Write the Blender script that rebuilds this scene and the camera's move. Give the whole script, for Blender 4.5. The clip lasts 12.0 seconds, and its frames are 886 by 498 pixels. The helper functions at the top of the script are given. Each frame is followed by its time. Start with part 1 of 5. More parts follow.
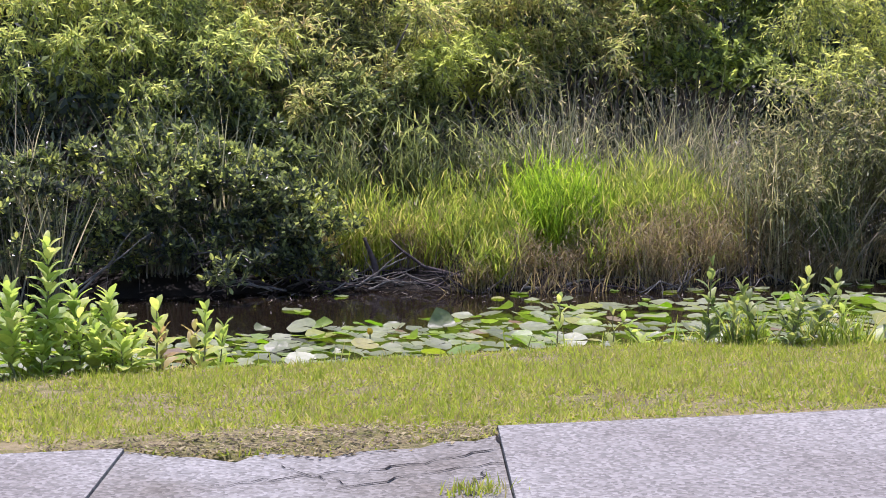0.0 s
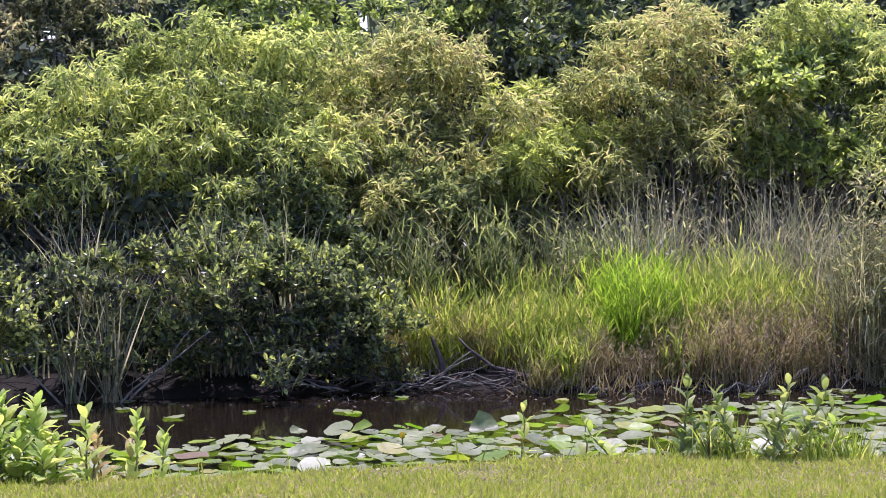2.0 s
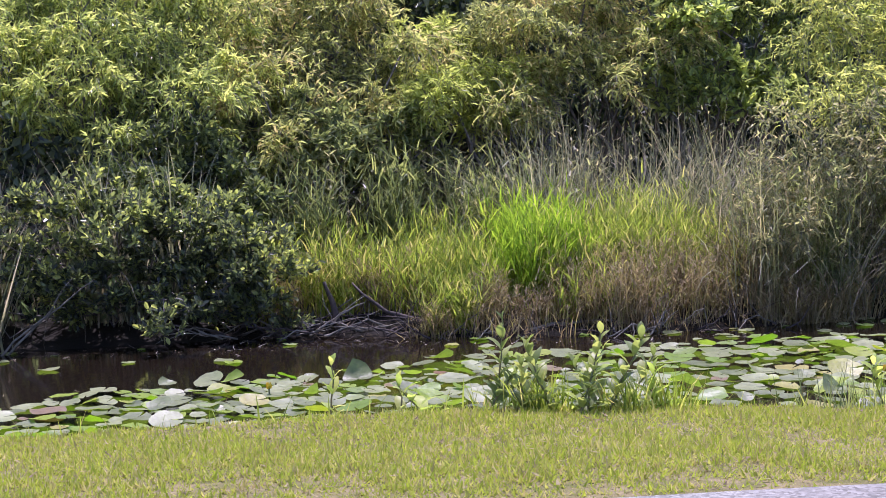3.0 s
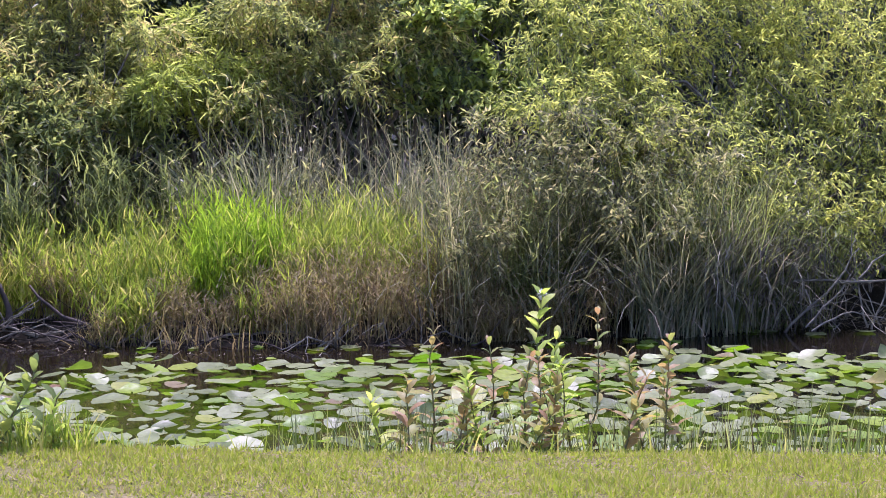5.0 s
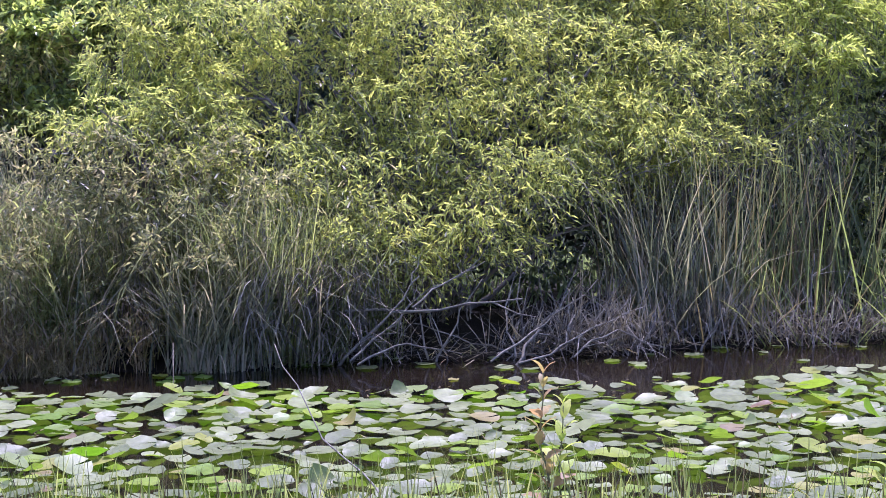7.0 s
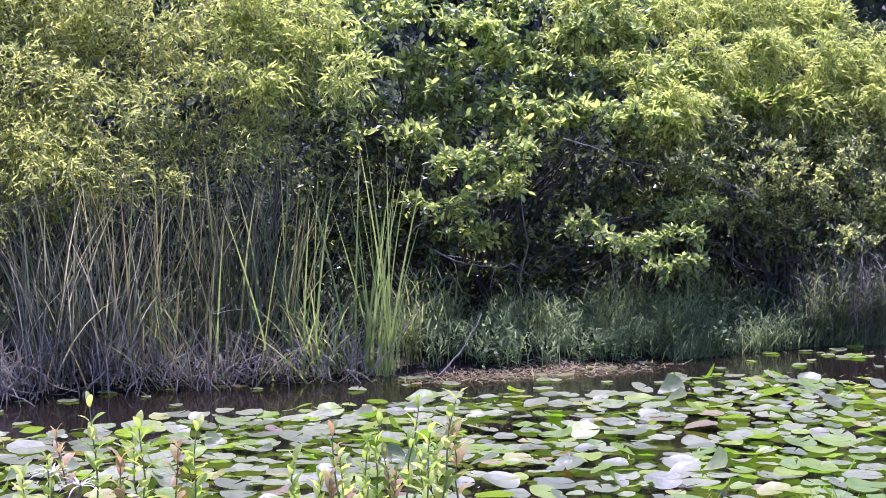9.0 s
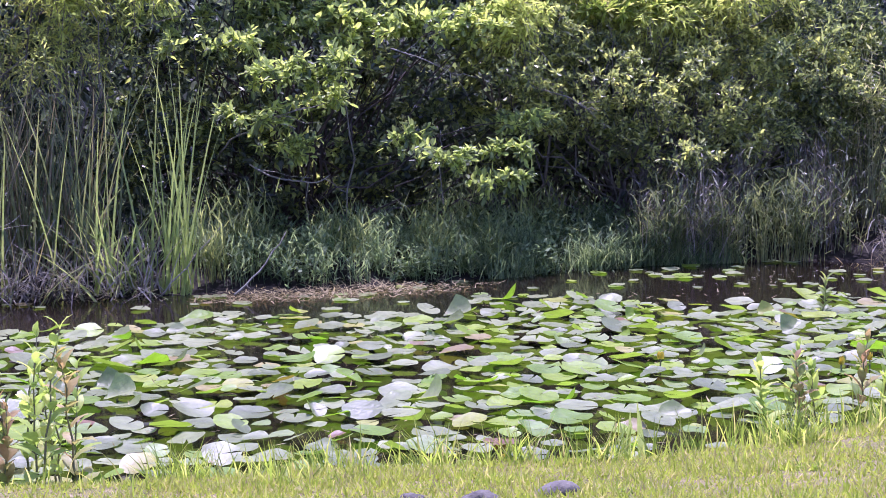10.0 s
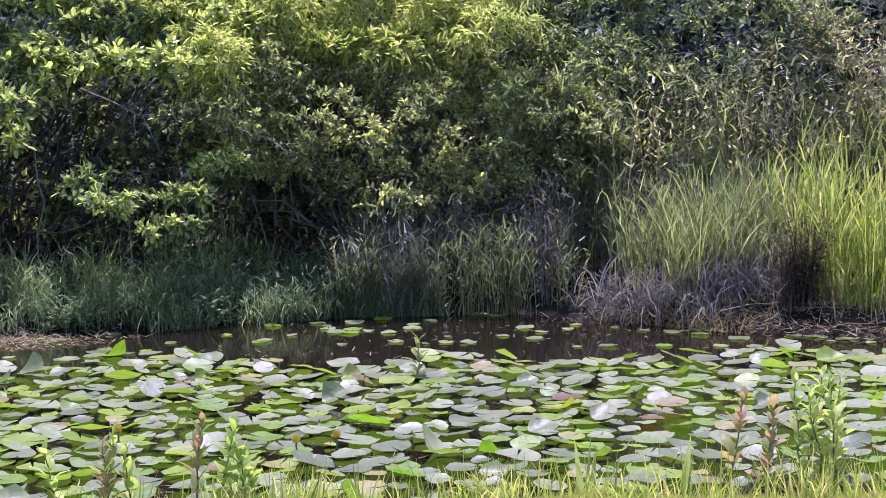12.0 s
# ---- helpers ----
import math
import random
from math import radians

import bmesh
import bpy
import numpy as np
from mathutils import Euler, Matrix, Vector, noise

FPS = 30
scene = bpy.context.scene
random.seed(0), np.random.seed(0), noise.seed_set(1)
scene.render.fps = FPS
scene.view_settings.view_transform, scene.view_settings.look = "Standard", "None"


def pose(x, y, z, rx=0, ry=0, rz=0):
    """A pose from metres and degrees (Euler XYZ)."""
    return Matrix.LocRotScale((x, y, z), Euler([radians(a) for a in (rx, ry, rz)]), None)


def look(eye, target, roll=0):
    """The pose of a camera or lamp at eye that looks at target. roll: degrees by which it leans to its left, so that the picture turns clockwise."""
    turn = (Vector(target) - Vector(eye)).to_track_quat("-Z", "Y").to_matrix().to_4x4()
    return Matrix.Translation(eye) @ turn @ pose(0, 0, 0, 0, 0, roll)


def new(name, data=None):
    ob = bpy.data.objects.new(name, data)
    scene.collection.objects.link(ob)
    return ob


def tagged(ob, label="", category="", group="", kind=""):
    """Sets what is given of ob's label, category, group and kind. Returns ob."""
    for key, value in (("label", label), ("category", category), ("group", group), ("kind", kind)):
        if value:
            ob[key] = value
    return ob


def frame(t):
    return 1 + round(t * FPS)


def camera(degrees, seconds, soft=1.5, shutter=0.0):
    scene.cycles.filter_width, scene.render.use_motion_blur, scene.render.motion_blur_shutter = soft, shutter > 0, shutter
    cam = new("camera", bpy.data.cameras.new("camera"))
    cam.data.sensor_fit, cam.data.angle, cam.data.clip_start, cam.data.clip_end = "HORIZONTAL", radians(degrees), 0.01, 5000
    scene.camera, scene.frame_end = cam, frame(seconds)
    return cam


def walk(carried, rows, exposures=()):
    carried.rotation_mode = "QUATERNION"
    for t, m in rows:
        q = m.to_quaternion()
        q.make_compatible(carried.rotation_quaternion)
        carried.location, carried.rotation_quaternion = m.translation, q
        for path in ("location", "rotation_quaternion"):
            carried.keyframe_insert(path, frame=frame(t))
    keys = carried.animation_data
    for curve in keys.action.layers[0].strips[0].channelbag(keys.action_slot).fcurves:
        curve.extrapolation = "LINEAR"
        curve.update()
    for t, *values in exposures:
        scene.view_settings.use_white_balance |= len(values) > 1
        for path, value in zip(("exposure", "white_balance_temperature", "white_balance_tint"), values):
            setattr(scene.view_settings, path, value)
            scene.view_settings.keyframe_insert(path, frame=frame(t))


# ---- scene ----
cam = camera(29.271, 12.0, soft=0.93)
PATH = [
    (0, (-0.000, -0.000, 1.903), (3.156, 9.418, 0.748), 0.11),
    (0.5, (0.205, -0.021, 1.910), (2.905, 9.555, 0.911), 0.28),
    (1, (0.501, -0.024, 1.918), (2.675, 9.725, 1.437), -0.16),
    (1.5, (0.824, 0.003, 1.919), (2.818, 9.785, 1.339), -0.64),
    (2, (1.201, 0.065, 1.913), (3.174, 9.849, 1.303), -0.65),
    (2.5, (1.629, 0.129, 1.918), (3.594, 9.902, 1.134), -0.98),
    (2.7, (1.810, 0.166, 1.918), (3.776, 9.930, 1.029), -1.21),
    (4.3, (3.433, 0.322, 1.957), (5.433, 10.056, 0.845), -2.95),
    (4.5, (3.727, 0.328, 1.961), (5.712, 10.068, 0.868), -1.76),
    (5, (4.502, 0.344, 1.976), (6.471, 10.091, 0.919), -0.12),
    (5.5, (5.311, 0.376, 1.986), (7.299, 10.121, 0.944), 0.24),
    (6, (6.130, 0.392, 2.003), (8.173, 10.126, 0.967), 0.16),
    (6.5, (6.988, 0.449, 1.997), (8.989, 10.194, 0.980), -0.17),
    (6.7, (7.328, 0.475, 1.993), (9.313, 10.224, 0.984), -0.33),
    (8.3, (9.627, 0.472, 1.916), (12.611, 9.986, 1.153), -0.63),
    (8.5, (9.948, 0.444, 1.918), (13.068, 9.914, 1.147), -0.55),
    (9, (10.755, 0.358, 1.928), (14.022, 9.776, 1.137), -0.49),
    (9.5, (11.560, 0.310, 1.925), (14.840, 9.711, 0.987), -0.35),
    (10, (12.514, 0.237, 1.924), (15.555, 9.671, 0.601), -0.37),
    (10.5, (13.437, 0.197, 1.934), (16.306, 9.687, 0.625), -0.25),
    (11, (14.379, 0.146, 1.960), (16.925, 9.728, 0.655), -0.28),
    (11.5, (15.470, 0.081, 1.979), (17.529, 9.786, 0.729), -0.73),
    (12, (16.585, -0.000, 2.002), (18.430, 9.756, 0.814), -0.85),
]
walk(cam, [(t, look(e, g, r)) for t, e, g, r in PATH],
     [(0, 1.01, 5770, 38), (1, 1.07, 5560, 39), (2.5, 1.06, 5560, 46), (4.5, 1.04, 5610, 44), (5.5, 1.05, 5360, 46), (8.3, 1.40, 5210, 56), (9.5, 1.37, 5160, 61), (10.8, 1.47, 5210, 61), (11.5, 1.49, 5160, 59), (12, 1.19, 5310, 54)])

# ---- world, sun, exposure ----
SUN_EL, SUN_AZ = radians(69), radians(16)
world = bpy.data.worlds.new("sky")
scene.world = world
world.use_nodes = True
wn = world.node_tree
sky = wn.nodes.new("ShaderNodeTexSky")
sky.sky_type, sky.sun_disc = "NISHITA", False
sky.sun_elevation, sky.sun_rotation = SUN_EL, SUN_AZ
sky.air_density, sky.dust_density = 1.2, 1.0
wn.nodes["Background"].inputs[1].default_value = 0.125
wn.links.new(sky.outputs[0], wn.nodes["Background"].inputs[0])
sun_data = bpy.data.lights.new("sun", "SUN")
sun_data.energy, sun_data.angle, sun_data.color = 3.7, radians(0.6), (1.0, 0.94, 0.83)
sun = new("sun", sun_data)
sun.matrix_world = look((math.sin(SUN_AZ) * math.cos(SUN_EL) * 60, math.cos(SUN_AZ) * math.cos(SUN_EL) * 60, math.sin(SUN_EL) * 60), (0, 0, 0))

# ---- materials ----
def material(name):
    m = bpy.data.materials.new(name)
    m.use_nodes = True
    nt = m.node_tree
    return m, nt, nt.nodes["Principled BSDF"], nt.nodes["Material Output"]


def node(nt, kind, **inputs):
    n = nt.nodes.new(kind)
    for k, v in inputs.items():
        n.inputs[k.replace("_", " ")].default_value = v
    return n


def ramp(nt, fac, colors, stops=None, smooth=True):
    r = nt.nodes.new("ShaderNodeValToRGB")
    r.color_ramp.interpolation = "LINEAR" if smooth else "CONSTANT"
    e = r.color_ramp.elements
    for i, c in enumerate(colors):
        at = stops[i] if stops else i / max(1, len(colors) - 1)
        if i < 2:
            e[i].position = at
        else:
            e.new(at)
        e[i].color = (*c, 1)
    nt.links.new(fac, r.inputs[0])
    return r.outputs[0]


def bump(nt, height, bsdf, strength, distance=0.01):
    b = node(nt, "ShaderNodeBump", Strength=strength, Distance=distance)
    nt.links.new(height, b.inputs["Height"])
    nt.links.new(b.outputs[0], bsdf.inputs["Normal"])


def leaf_material(name, colors, rough=0.5, through_light=0.4, patch=1.3, stops=None, single=False, glow=1.35, spec=0.4, pale=0.24, red=1.16, blue=1.2):
    """Thin green matter: colour by leaf and by patch of the plant, light shining through it."""
    colors = [tuple((1 - pale) * v + pale * (0.35 * c[0] + 0.5 * c[1] + 0.15 * c[2]) for v in c) for c in colors]
    colors = [(c[0] * red, c[1], c[2] * blue) for c in colors]
    m, nt, bsdf, out = material(name)
    if single:
        rnd = nt.nodes.new("ShaderNodeObjectInfo").outputs["Random"]
    else:
        rnd = nt.nodes.new("ShaderNodeNewGeometry").outputs["Random Per Island"]
    geo = nt.nodes.new("ShaderNodeNewGeometry")
    big = node(nt, "ShaderNodeTexNoise", Scale=patch, Detail=2.0)
    nt.links.new(geo.outputs["Position"], big.inputs["Vector"])
    mix = nt.nodes.new("ShaderNodeMath")
    mix.operation = "MULTIPLY_ADD"
    nt.links.new(big.outputs[0], mix.inputs[0])
    mix.inputs[1].default_value = 1.3
    sub = nt.nodes.new("ShaderNodeMath")
    sub.operation = "MULTIPLY_ADD"
    nt.links.new(rnd, sub.inputs[0])
    sub.inputs[1].default_value, sub.inputs[2].default_value = 1.0, -0.62
    nt.links.new(sub.outputs[0], mix.inputs[2])
    mix.use_clamp = True
    col = ramp(nt, mix.outputs[0], colors, stops)
    fine = node(nt, "ShaderNodeTexNoise", Scale=60.0, Detail=2.0)
    nt.links.new(geo.outputs["Position"], fine.inputs["Vector"])
    hsv = node(nt, "ShaderNodeHueSaturation")
    vary = nt.nodes.new("ShaderNodeMapRange")
    vary.inputs[3].default_value, vary.inputs[4].default_value = 0.75, 1.25
    nt.links.new(fine.outputs[0], vary.inputs[0])
    nt.links.new(vary.outputs[0], hsv.inputs["Value"])
    nt.links.new(col, hsv.inputs["Color"])
    nt.links.new(hsv.outputs[0], bsdf.inputs["Base Color"])
    bsdf.inputs["Roughness"].default_value = rough
    bsdf.inputs["Specular IOR Level"].default_value = spec
    tr = nt.nodes.new("ShaderNodeBsdfTranslucent")
    warm = node(nt, "ShaderNodeMix")
    warm.data_type, warm.blend_type = "RGBA", "MULTIPLY"
    warm.inputs[0].default_value = 1.0
    nt.links.new(hsv.outputs[0], warm.inputs[6])
    warm.inputs[7].default_value = (1.38 * glow, 1.37 * glow, 0.92 * glow, 1)
    nt.links.new(warm.outputs[2], tr.inputs[0])
    ms = nt.nodes.new("ShaderNodeMixShader")
    ms.inputs[0].default_value = through_light
    nt.links.new(bsdf.outputs[0], ms.inputs[1])
    nt.links.new(tr.outputs[0], ms.inputs[2])
    nt.links.new(ms.outputs[0], out.inputs[0])
    return m


def wood_material(name, colors, scale=14.0, rough=0.8):
    m, nt, bsdf, out = material(name)
    geo = nt.nodes.new("ShaderNodeNewGeometry")
    n = node(nt, "ShaderNodeTexNoise", Scale=scale, Detail=6.0, Roughness=0.65)
    nt.links.new(geo.outputs["Position"], n.inputs["Vector"])
    nt.links.new(ramp(nt, n.outputs[0], colors, [0.3, 0.7][:len(colors)] if len(colors) == 2 else None), bsdf.inputs["Base Color"])
    bsdf.inputs["Roughness"].default_value = rough
    fine = node(nt, "ShaderNodeTexNoise", Scale=scale * 6, Detail=4.0)
    nt.links.new(geo.outputs["Position"], fine.inputs["Vector"])
    bump(nt, fine.outputs[0], bsdf, 0.5, 0.006)
    return m


WILLOW = leaf_material("willow_leaf", [(0.09, 0.14, 0.03), (0.19, 0.27, 0.045), (0.33, 0.41, 0.07), (0.44, 0.49, 0.09)], 0.36, 0.58, glow=1.6, pale=0.18, red=1.07, blue=1.15)
WILLOW_OLIVE = leaf_material("olive_willow_leaf", [(0.09, 0.12, 0.04), (0.20, 0.25, 0.05), (0.32, 0.39, 0.08), (0.38, 0.34, 0.12)], 0.42, 0.58, glow=1.6, pale=0.18, red=1.08, blue=1.15)
WILLOW_GREY = leaf_material("grey_willow_leaf", [(0.10, 0.145, 0.05), (0.19, 0.26, 0.07), (0.30, 0.375, 0.09), (0.40, 0.45, 0.11)], 0.4, 0.6, spec=0.4, glow=1.6, pale=0.10, red=1.12, blue=1.02)
YELLOW = leaf_material("yellow_leaf", [(0.17, 0.23, 0.05), (0.285, 0.36, 0.07), (0.39, 0.45, 0.10)], 0.45, 0.6, glow=1.45, pale=0.1, red=1.06, blue=1.0)
# dark green of its own, plus bluish shade put into the colours
BROAD_DARK_SHADED = leaf_material("dark_glossy_shaded_leaf", [(0.022, 0.035, 0.018), (0.05, 0.075, 0.03), (0.12, 0.18, 0.045), (0.33, 0.42, 0.06)], 0.28, 0.48, spec=0.5, pale=0.12, red=1.1, blue=1.25)
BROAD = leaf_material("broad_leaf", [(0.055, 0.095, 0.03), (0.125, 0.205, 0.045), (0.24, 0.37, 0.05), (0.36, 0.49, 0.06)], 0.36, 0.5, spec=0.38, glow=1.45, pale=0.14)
# deep shade and its blue cast are put into these leaf colours
FOREST_SHADE = leaf_material("forest_shade_leaf", [(0.022, 0.036, 0.022), (0.05, 0.08, 0.034), (0.12, 0.175, 0.055)], 0.5, 0.45, patch=0.7, spec=0.15, pale=0.1, red=1.1, blue=1.55)
WEED = leaf_material("weed_leaf", [(0.06, 0.11, 0.02), (0.13, 0.21, 0.035), (0.24, 0.33, 0.05)], 0.5, 0.55, spec=0.3)
FRESH = leaf_material("fresh_grass", [(0.09, 0.16, 0.01), (0.16, 0.27, 0.01), (0.26, 0.38, 0.015), (0.36, 0.38, 0.09)], 0.5, 0.5, patch=6.0, spec=0.2, pale=0.1)
YELLOW_GRASS = leaf_material("yellow_green_grass", [(0.11, 0.17, 0.015), (0.20, 0.29, 0.02), (0.31, 0.39, 0.04), (0.37, 0.37, 0.10)], 0.5, 0.5, patch=7.0, spec=0.2, pale=0.08, red=1.05)
SEEDING = leaf_material("seeding_grass", [(0.10, 0.08, 0.035), (0.21, 0.17, 0.075), (0.34, 0.29, 0.13), (0.24, 0.25, 0.06)], 0.7, 0.4, patch=6.0, spec=0.1, glow=1.1, pale=0.08, red=1.06)
ASHEN = leaf_material("ashen_reed", [(0.065, 0.06, 0.05), (0.16, 0.15, 0.12), (0.35, 0.33, 0.26)], 0.6, 0.3, glow=0.8, patch=2.5, spec=0.15, pale=0.1, red=1.03, blue=1.0)
CATTAIL_DIM = leaf_material("dull_cattail_leaf", [(0.06, 0.10, 0.03), (0.11, 0.17, 0.05), (0.20, 0.26, 0.07)], 0.45, 0.45, spec=0.25, pale=0.14)
BROAD_SMALL = leaf_material("small_grey_green_leaf", [(0.055, 0.088, 0.03), (0.125, 0.185, 0.05), (0.235, 0.33, 0.065), (0.37, 0.46, 0.08)], 0.34, 0.5, spec=0.38, glow=1.45, pale=0.12)
BROAD_MID = leaf_material("mid_green_leaf", [(0.035, 0.06, 0.025), (0.075, 0.125, 0.035), (0.14, 0.22, 0.045), (0.23, 0.32, 0.06)], 0.36, 0.5, spec=0.38, glow=1.4, pale=0.14)
SEDGE = leaf_material("sedge", [(0.055, 0.09, 0.035), (0.12, 0.17, 0.06), (0.22, 0.28, 0.11), (0.34, 0.35, 0.19)], 0.5, 0.4, patch=5.0, spec=0.3)
# dimmed and blued: the shrubs' shade is part of this grass colour
SHADE_TINTED_GRASS = leaf_material("bank_grass", [(0.05, 0.095, 0.03), (0.115, 0.195, 0.055), (0.25, 0.36, 0.10)], 0.5, 0.5, spec=0.08, pale=0.14, red=1.1, blue=1.35)
DEAD = leaf_material("dead_reed", [(0.075, 0.075, 0.035), (0.15, 0.148, 0.065), (0.26, 0.25, 0.12), (0.14, 0.19, 0.05)], 0.6, 0.4, glow=1.0, patch=5.0, spec=0.15, pale=0.12)
FRESH_TUFT = leaf_material("bright_grass", [(0.12, 0.24, 0.008), (0.20, 0.37, 0.01), (0.29, 0.45, 0.015)], 0.5, 0.5, patch=2.2, spec=0.2, pale=0.04)
PALE_SEDGE = leaf_material("pale_sedge", [(0.07, 0.105, 0.05), (0.13, 0.18, 0.085), (0.21, 0.27, 0.13), (0.29, 0.31, 0.17)], 0.5, 0.4, patch=5.0, spec=0.25)
GREY_WEED = leaf_material("grey_weed_leaf", [(0.05, 0.068, 0.03), (0.13, 0.172, 0.06), (0.25, 0.31, 0.10), (0.34, 0.35, 0.16)], 0.38, 0.52, spec=0.3, glow=1.45, pale=0.16)
DARK_LITTER = leaf_material("dark_litter", [(0.04, 0.03, 0.018), (0.09, 0.072, 0.042), (0.20, 0.16, 0.095)], 0.8, 0.3, glow=0.8, spec=0.08, red=1.02, blue=0.9)
STRAW = leaf_material("straw", [(0.17, 0.14, 0.065), (0.28, 0.24, 0.115), (0.38, 0.34, 0.175)], 0.75, 0.35, glow=1.0, spec=0.1, red=1.05, blue=0.85)
BLEACHED = leaf_material("bleached_reed", [(0.11, 0.105, 0.065), (0.26, 0.245, 0.16), (0.47, 0.44, 0.30)], 0.6, 0.35, glow=0.8, patch=2.5, spec=0.15, red=1.08, blue=1.0)
CATTAIL = leaf_material("cattail_leaf", [(0.11, 0.21, 0.02), (0.20, 0.34, 0.03), (0.32, 0.43, 0.05)], 0.45, 0.45, spec=0.25)
LAWN = leaf_material("lawn_blade", [(0.315, 0.285, 0.105), (0.305, 0.352, 0.042), (0.245, 0.352, 0.015), (0.335, 0.42, 0.028), (0.43, 0.40, 0.14)], 0.8, 0.42, patch=6.5, spec=0.03, glow=1.0, pale=0.05, red=1.07)
SPRIG = leaf_material("sprig_leaf", [(0.17, 0.31, 0.02), (0.26, 0.42, 0.03), (0.39, 0.50, 0.06)], 0.5, 0.45, single=True, spec=0.25, pale=0.14)
SPRIG_DULL = leaf_material("dull_sprig_leaf", [(0.09, 0.16, 0.025), (0.16, 0.25, 0.035), (0.27, 0.36, 0.05)], 0.45, 0.45, single=True, spec=0.3, pale=0.14)
SPRIG_RED = leaf_material("reddened_leaf", [(0.14, 0.24, 0.03), (0.24, 0.29, 0.05), (0.31, 0.21, 0.08), (0.30, 0.29, 0.06)], 0.5, 0.4, single=True, spec=0.25, pale=0.14)
BARK = wood_material("grey_bark", [(0.06, 0.05, 0.04), (0.20, 0.18, 0.15)])
DEADWOOD = wood_material("dead_wood", [(0.06, 0.055, 0.04), (0.25, 0.23, 0.17)])
# wet sticks and snag; on shrub limbs the darkness is painted shade
DARKWOOD = wood_material("wet_and_shaded_wood", [(0.02, 0.015, 0.01), (0.07, 0.05, 0.04)])
STONE = wood_material("field_stone", [(0.04, 0.036, 0.026), (0.16, 0.145, 0.105)], 22.0, 0.9)
STEM = wood_material("green_stem", [(0.10, 0.14, 0.04), (0.20, 0.16, 0.07)])
PETAL = wood_material("yellow_petal", [(0.7, 0.5, 0.02), (0.8, 0.62, 0.05)], rough=0.5)
BLOOM = wood_material("pale_bloom", [(0.6, 0.55, 0.5), (0.8, 0.78, 0.74)], rough=0.6)


def make_pad_material():
    m, nt, bsdf, out = material("lily_pad")
    rnd = nt.nodes.new("ShaderNodeObjectInfo").outputs["Random"]
    isl = nt.nodes.new("ShaderNodeNewGeometry")
    add = nt.nodes.new("ShaderNodeMath")
    add.operation = "ADD"
    nt.links.new(rnd, add.inputs[0])
    nt.links.new(isl.outputs["Random Per Island"], add.inputs[1])
    fr = nt.nodes.new("ShaderNodeMath")
    fr.operation = "FRACT"
    nt.links.new(add.outputs[0], fr.inputs[0])
    col = ramp(nt, fr.outputs[0], [(0.128, 0.16, 0.06), (0.21, 0.245, 0.10), (0.29, 0.325, 0.145), (0.14, 0.24, 0.02), (0.24, 0.33, 0.02), (0.33, 0.30, 0.08), (0.21, 0.15, 0.08), (0.19, 0.10, 0.04)],
               [0.0, 0.34, 0.68, 0.76, 0.90, 0.965, 0.99, 1.0])
    noise_ = node(nt, "ShaderNodeTexNoise", Scale=22.0, Detail=5.0, Roughness=0.6)
    nt.links.new(isl.outputs["Position"], noise_.inputs["Vector"])
    hsv = node(nt, "ShaderNodeHueSaturation")
    mr = nt.nodes.new("ShaderNodeMapRange")
    mr.inputs[3].default_value, mr.inputs[4].default_value = 0.5, 1.45
    nt.links.new(noise_.outputs[0], mr.inputs[0])
    nt.links.new(mr.outputs[0], hsv.inputs["Value"])
    nt.links.new(col, hsv.inputs["Color"])
    nt.links.new(hsv.outputs[0], bsdf.inputs["Base Color"])
    rr = nt.nodes.new("ShaderNodeMapRange")
    rr.inputs[3].default_value, rr.inputs[4].default_value = 0.34, 0.56
    nt.links.new(noise_.outputs[0], rr.inputs[0])
    nt.links.new(rr.outputs[0], bsdf.inputs["Roughness"])
    bsdf.inputs["Specular IOR Level"].default_value = 0.5
    bump(nt, noise_.outputs[0], bsdf, 0.5, 0.012)
    tr = nt.nodes.new("ShaderNodeBsdfTranslucent")
    warm = node(nt, "ShaderNodeMix")
    warm.data_type, warm.blend_type = "RGBA", "MULTIPLY"
    warm.inputs[0].default_value = 1.0
    nt.links.new(hsv.outputs[0], warm.inputs[6])
    warm.inputs[7].default_value = (1.35, 1.9, 0.22, 1)
    nt.links.new(warm.outputs[2], tr.inputs[0])
    ms = nt.nodes.new("ShaderNodeMixShader")
    ms.inputs[0].default_value = 0.36
    nt.links.new(bsdf.outputs[0], ms.inputs[1])
    nt.links.new(tr.outputs[0], ms.inputs[2])
    nt.links.new(ms.outputs[0], out.inputs[0])
    return m


def make_water():
    m, nt, bsdf, out = material("pond_water")
    geo = nt.nodes.new("ShaderNodeNewGeometry")
    n = node(nt, "ShaderNodeTexNoise", Scale=0.8, Detail=3.0)
    nt.links.new(geo.outputs["Position"], n.inputs["Vector"])
    nt.links.new(ramp(nt, n.outputs[0], [(0.0065, 0.0047, 0.0029), (0.013, 0.0095, 0.006)]), bsdf.inputs["Base Color"])
    bsdf.inputs["Roughness"].default_value = 0.07
    bsdf.inputs["IOR"].default_value = 1.33
    rip = node(nt, "ShaderNodeTexNoise", Scale=9.0, Detail=3.0)
    nt.links.new(geo.outputs["Position"], rip.inputs["Vector"])
    bump(nt, rip.outputs[0], bsdf, 0.06, 0.02)
    return m


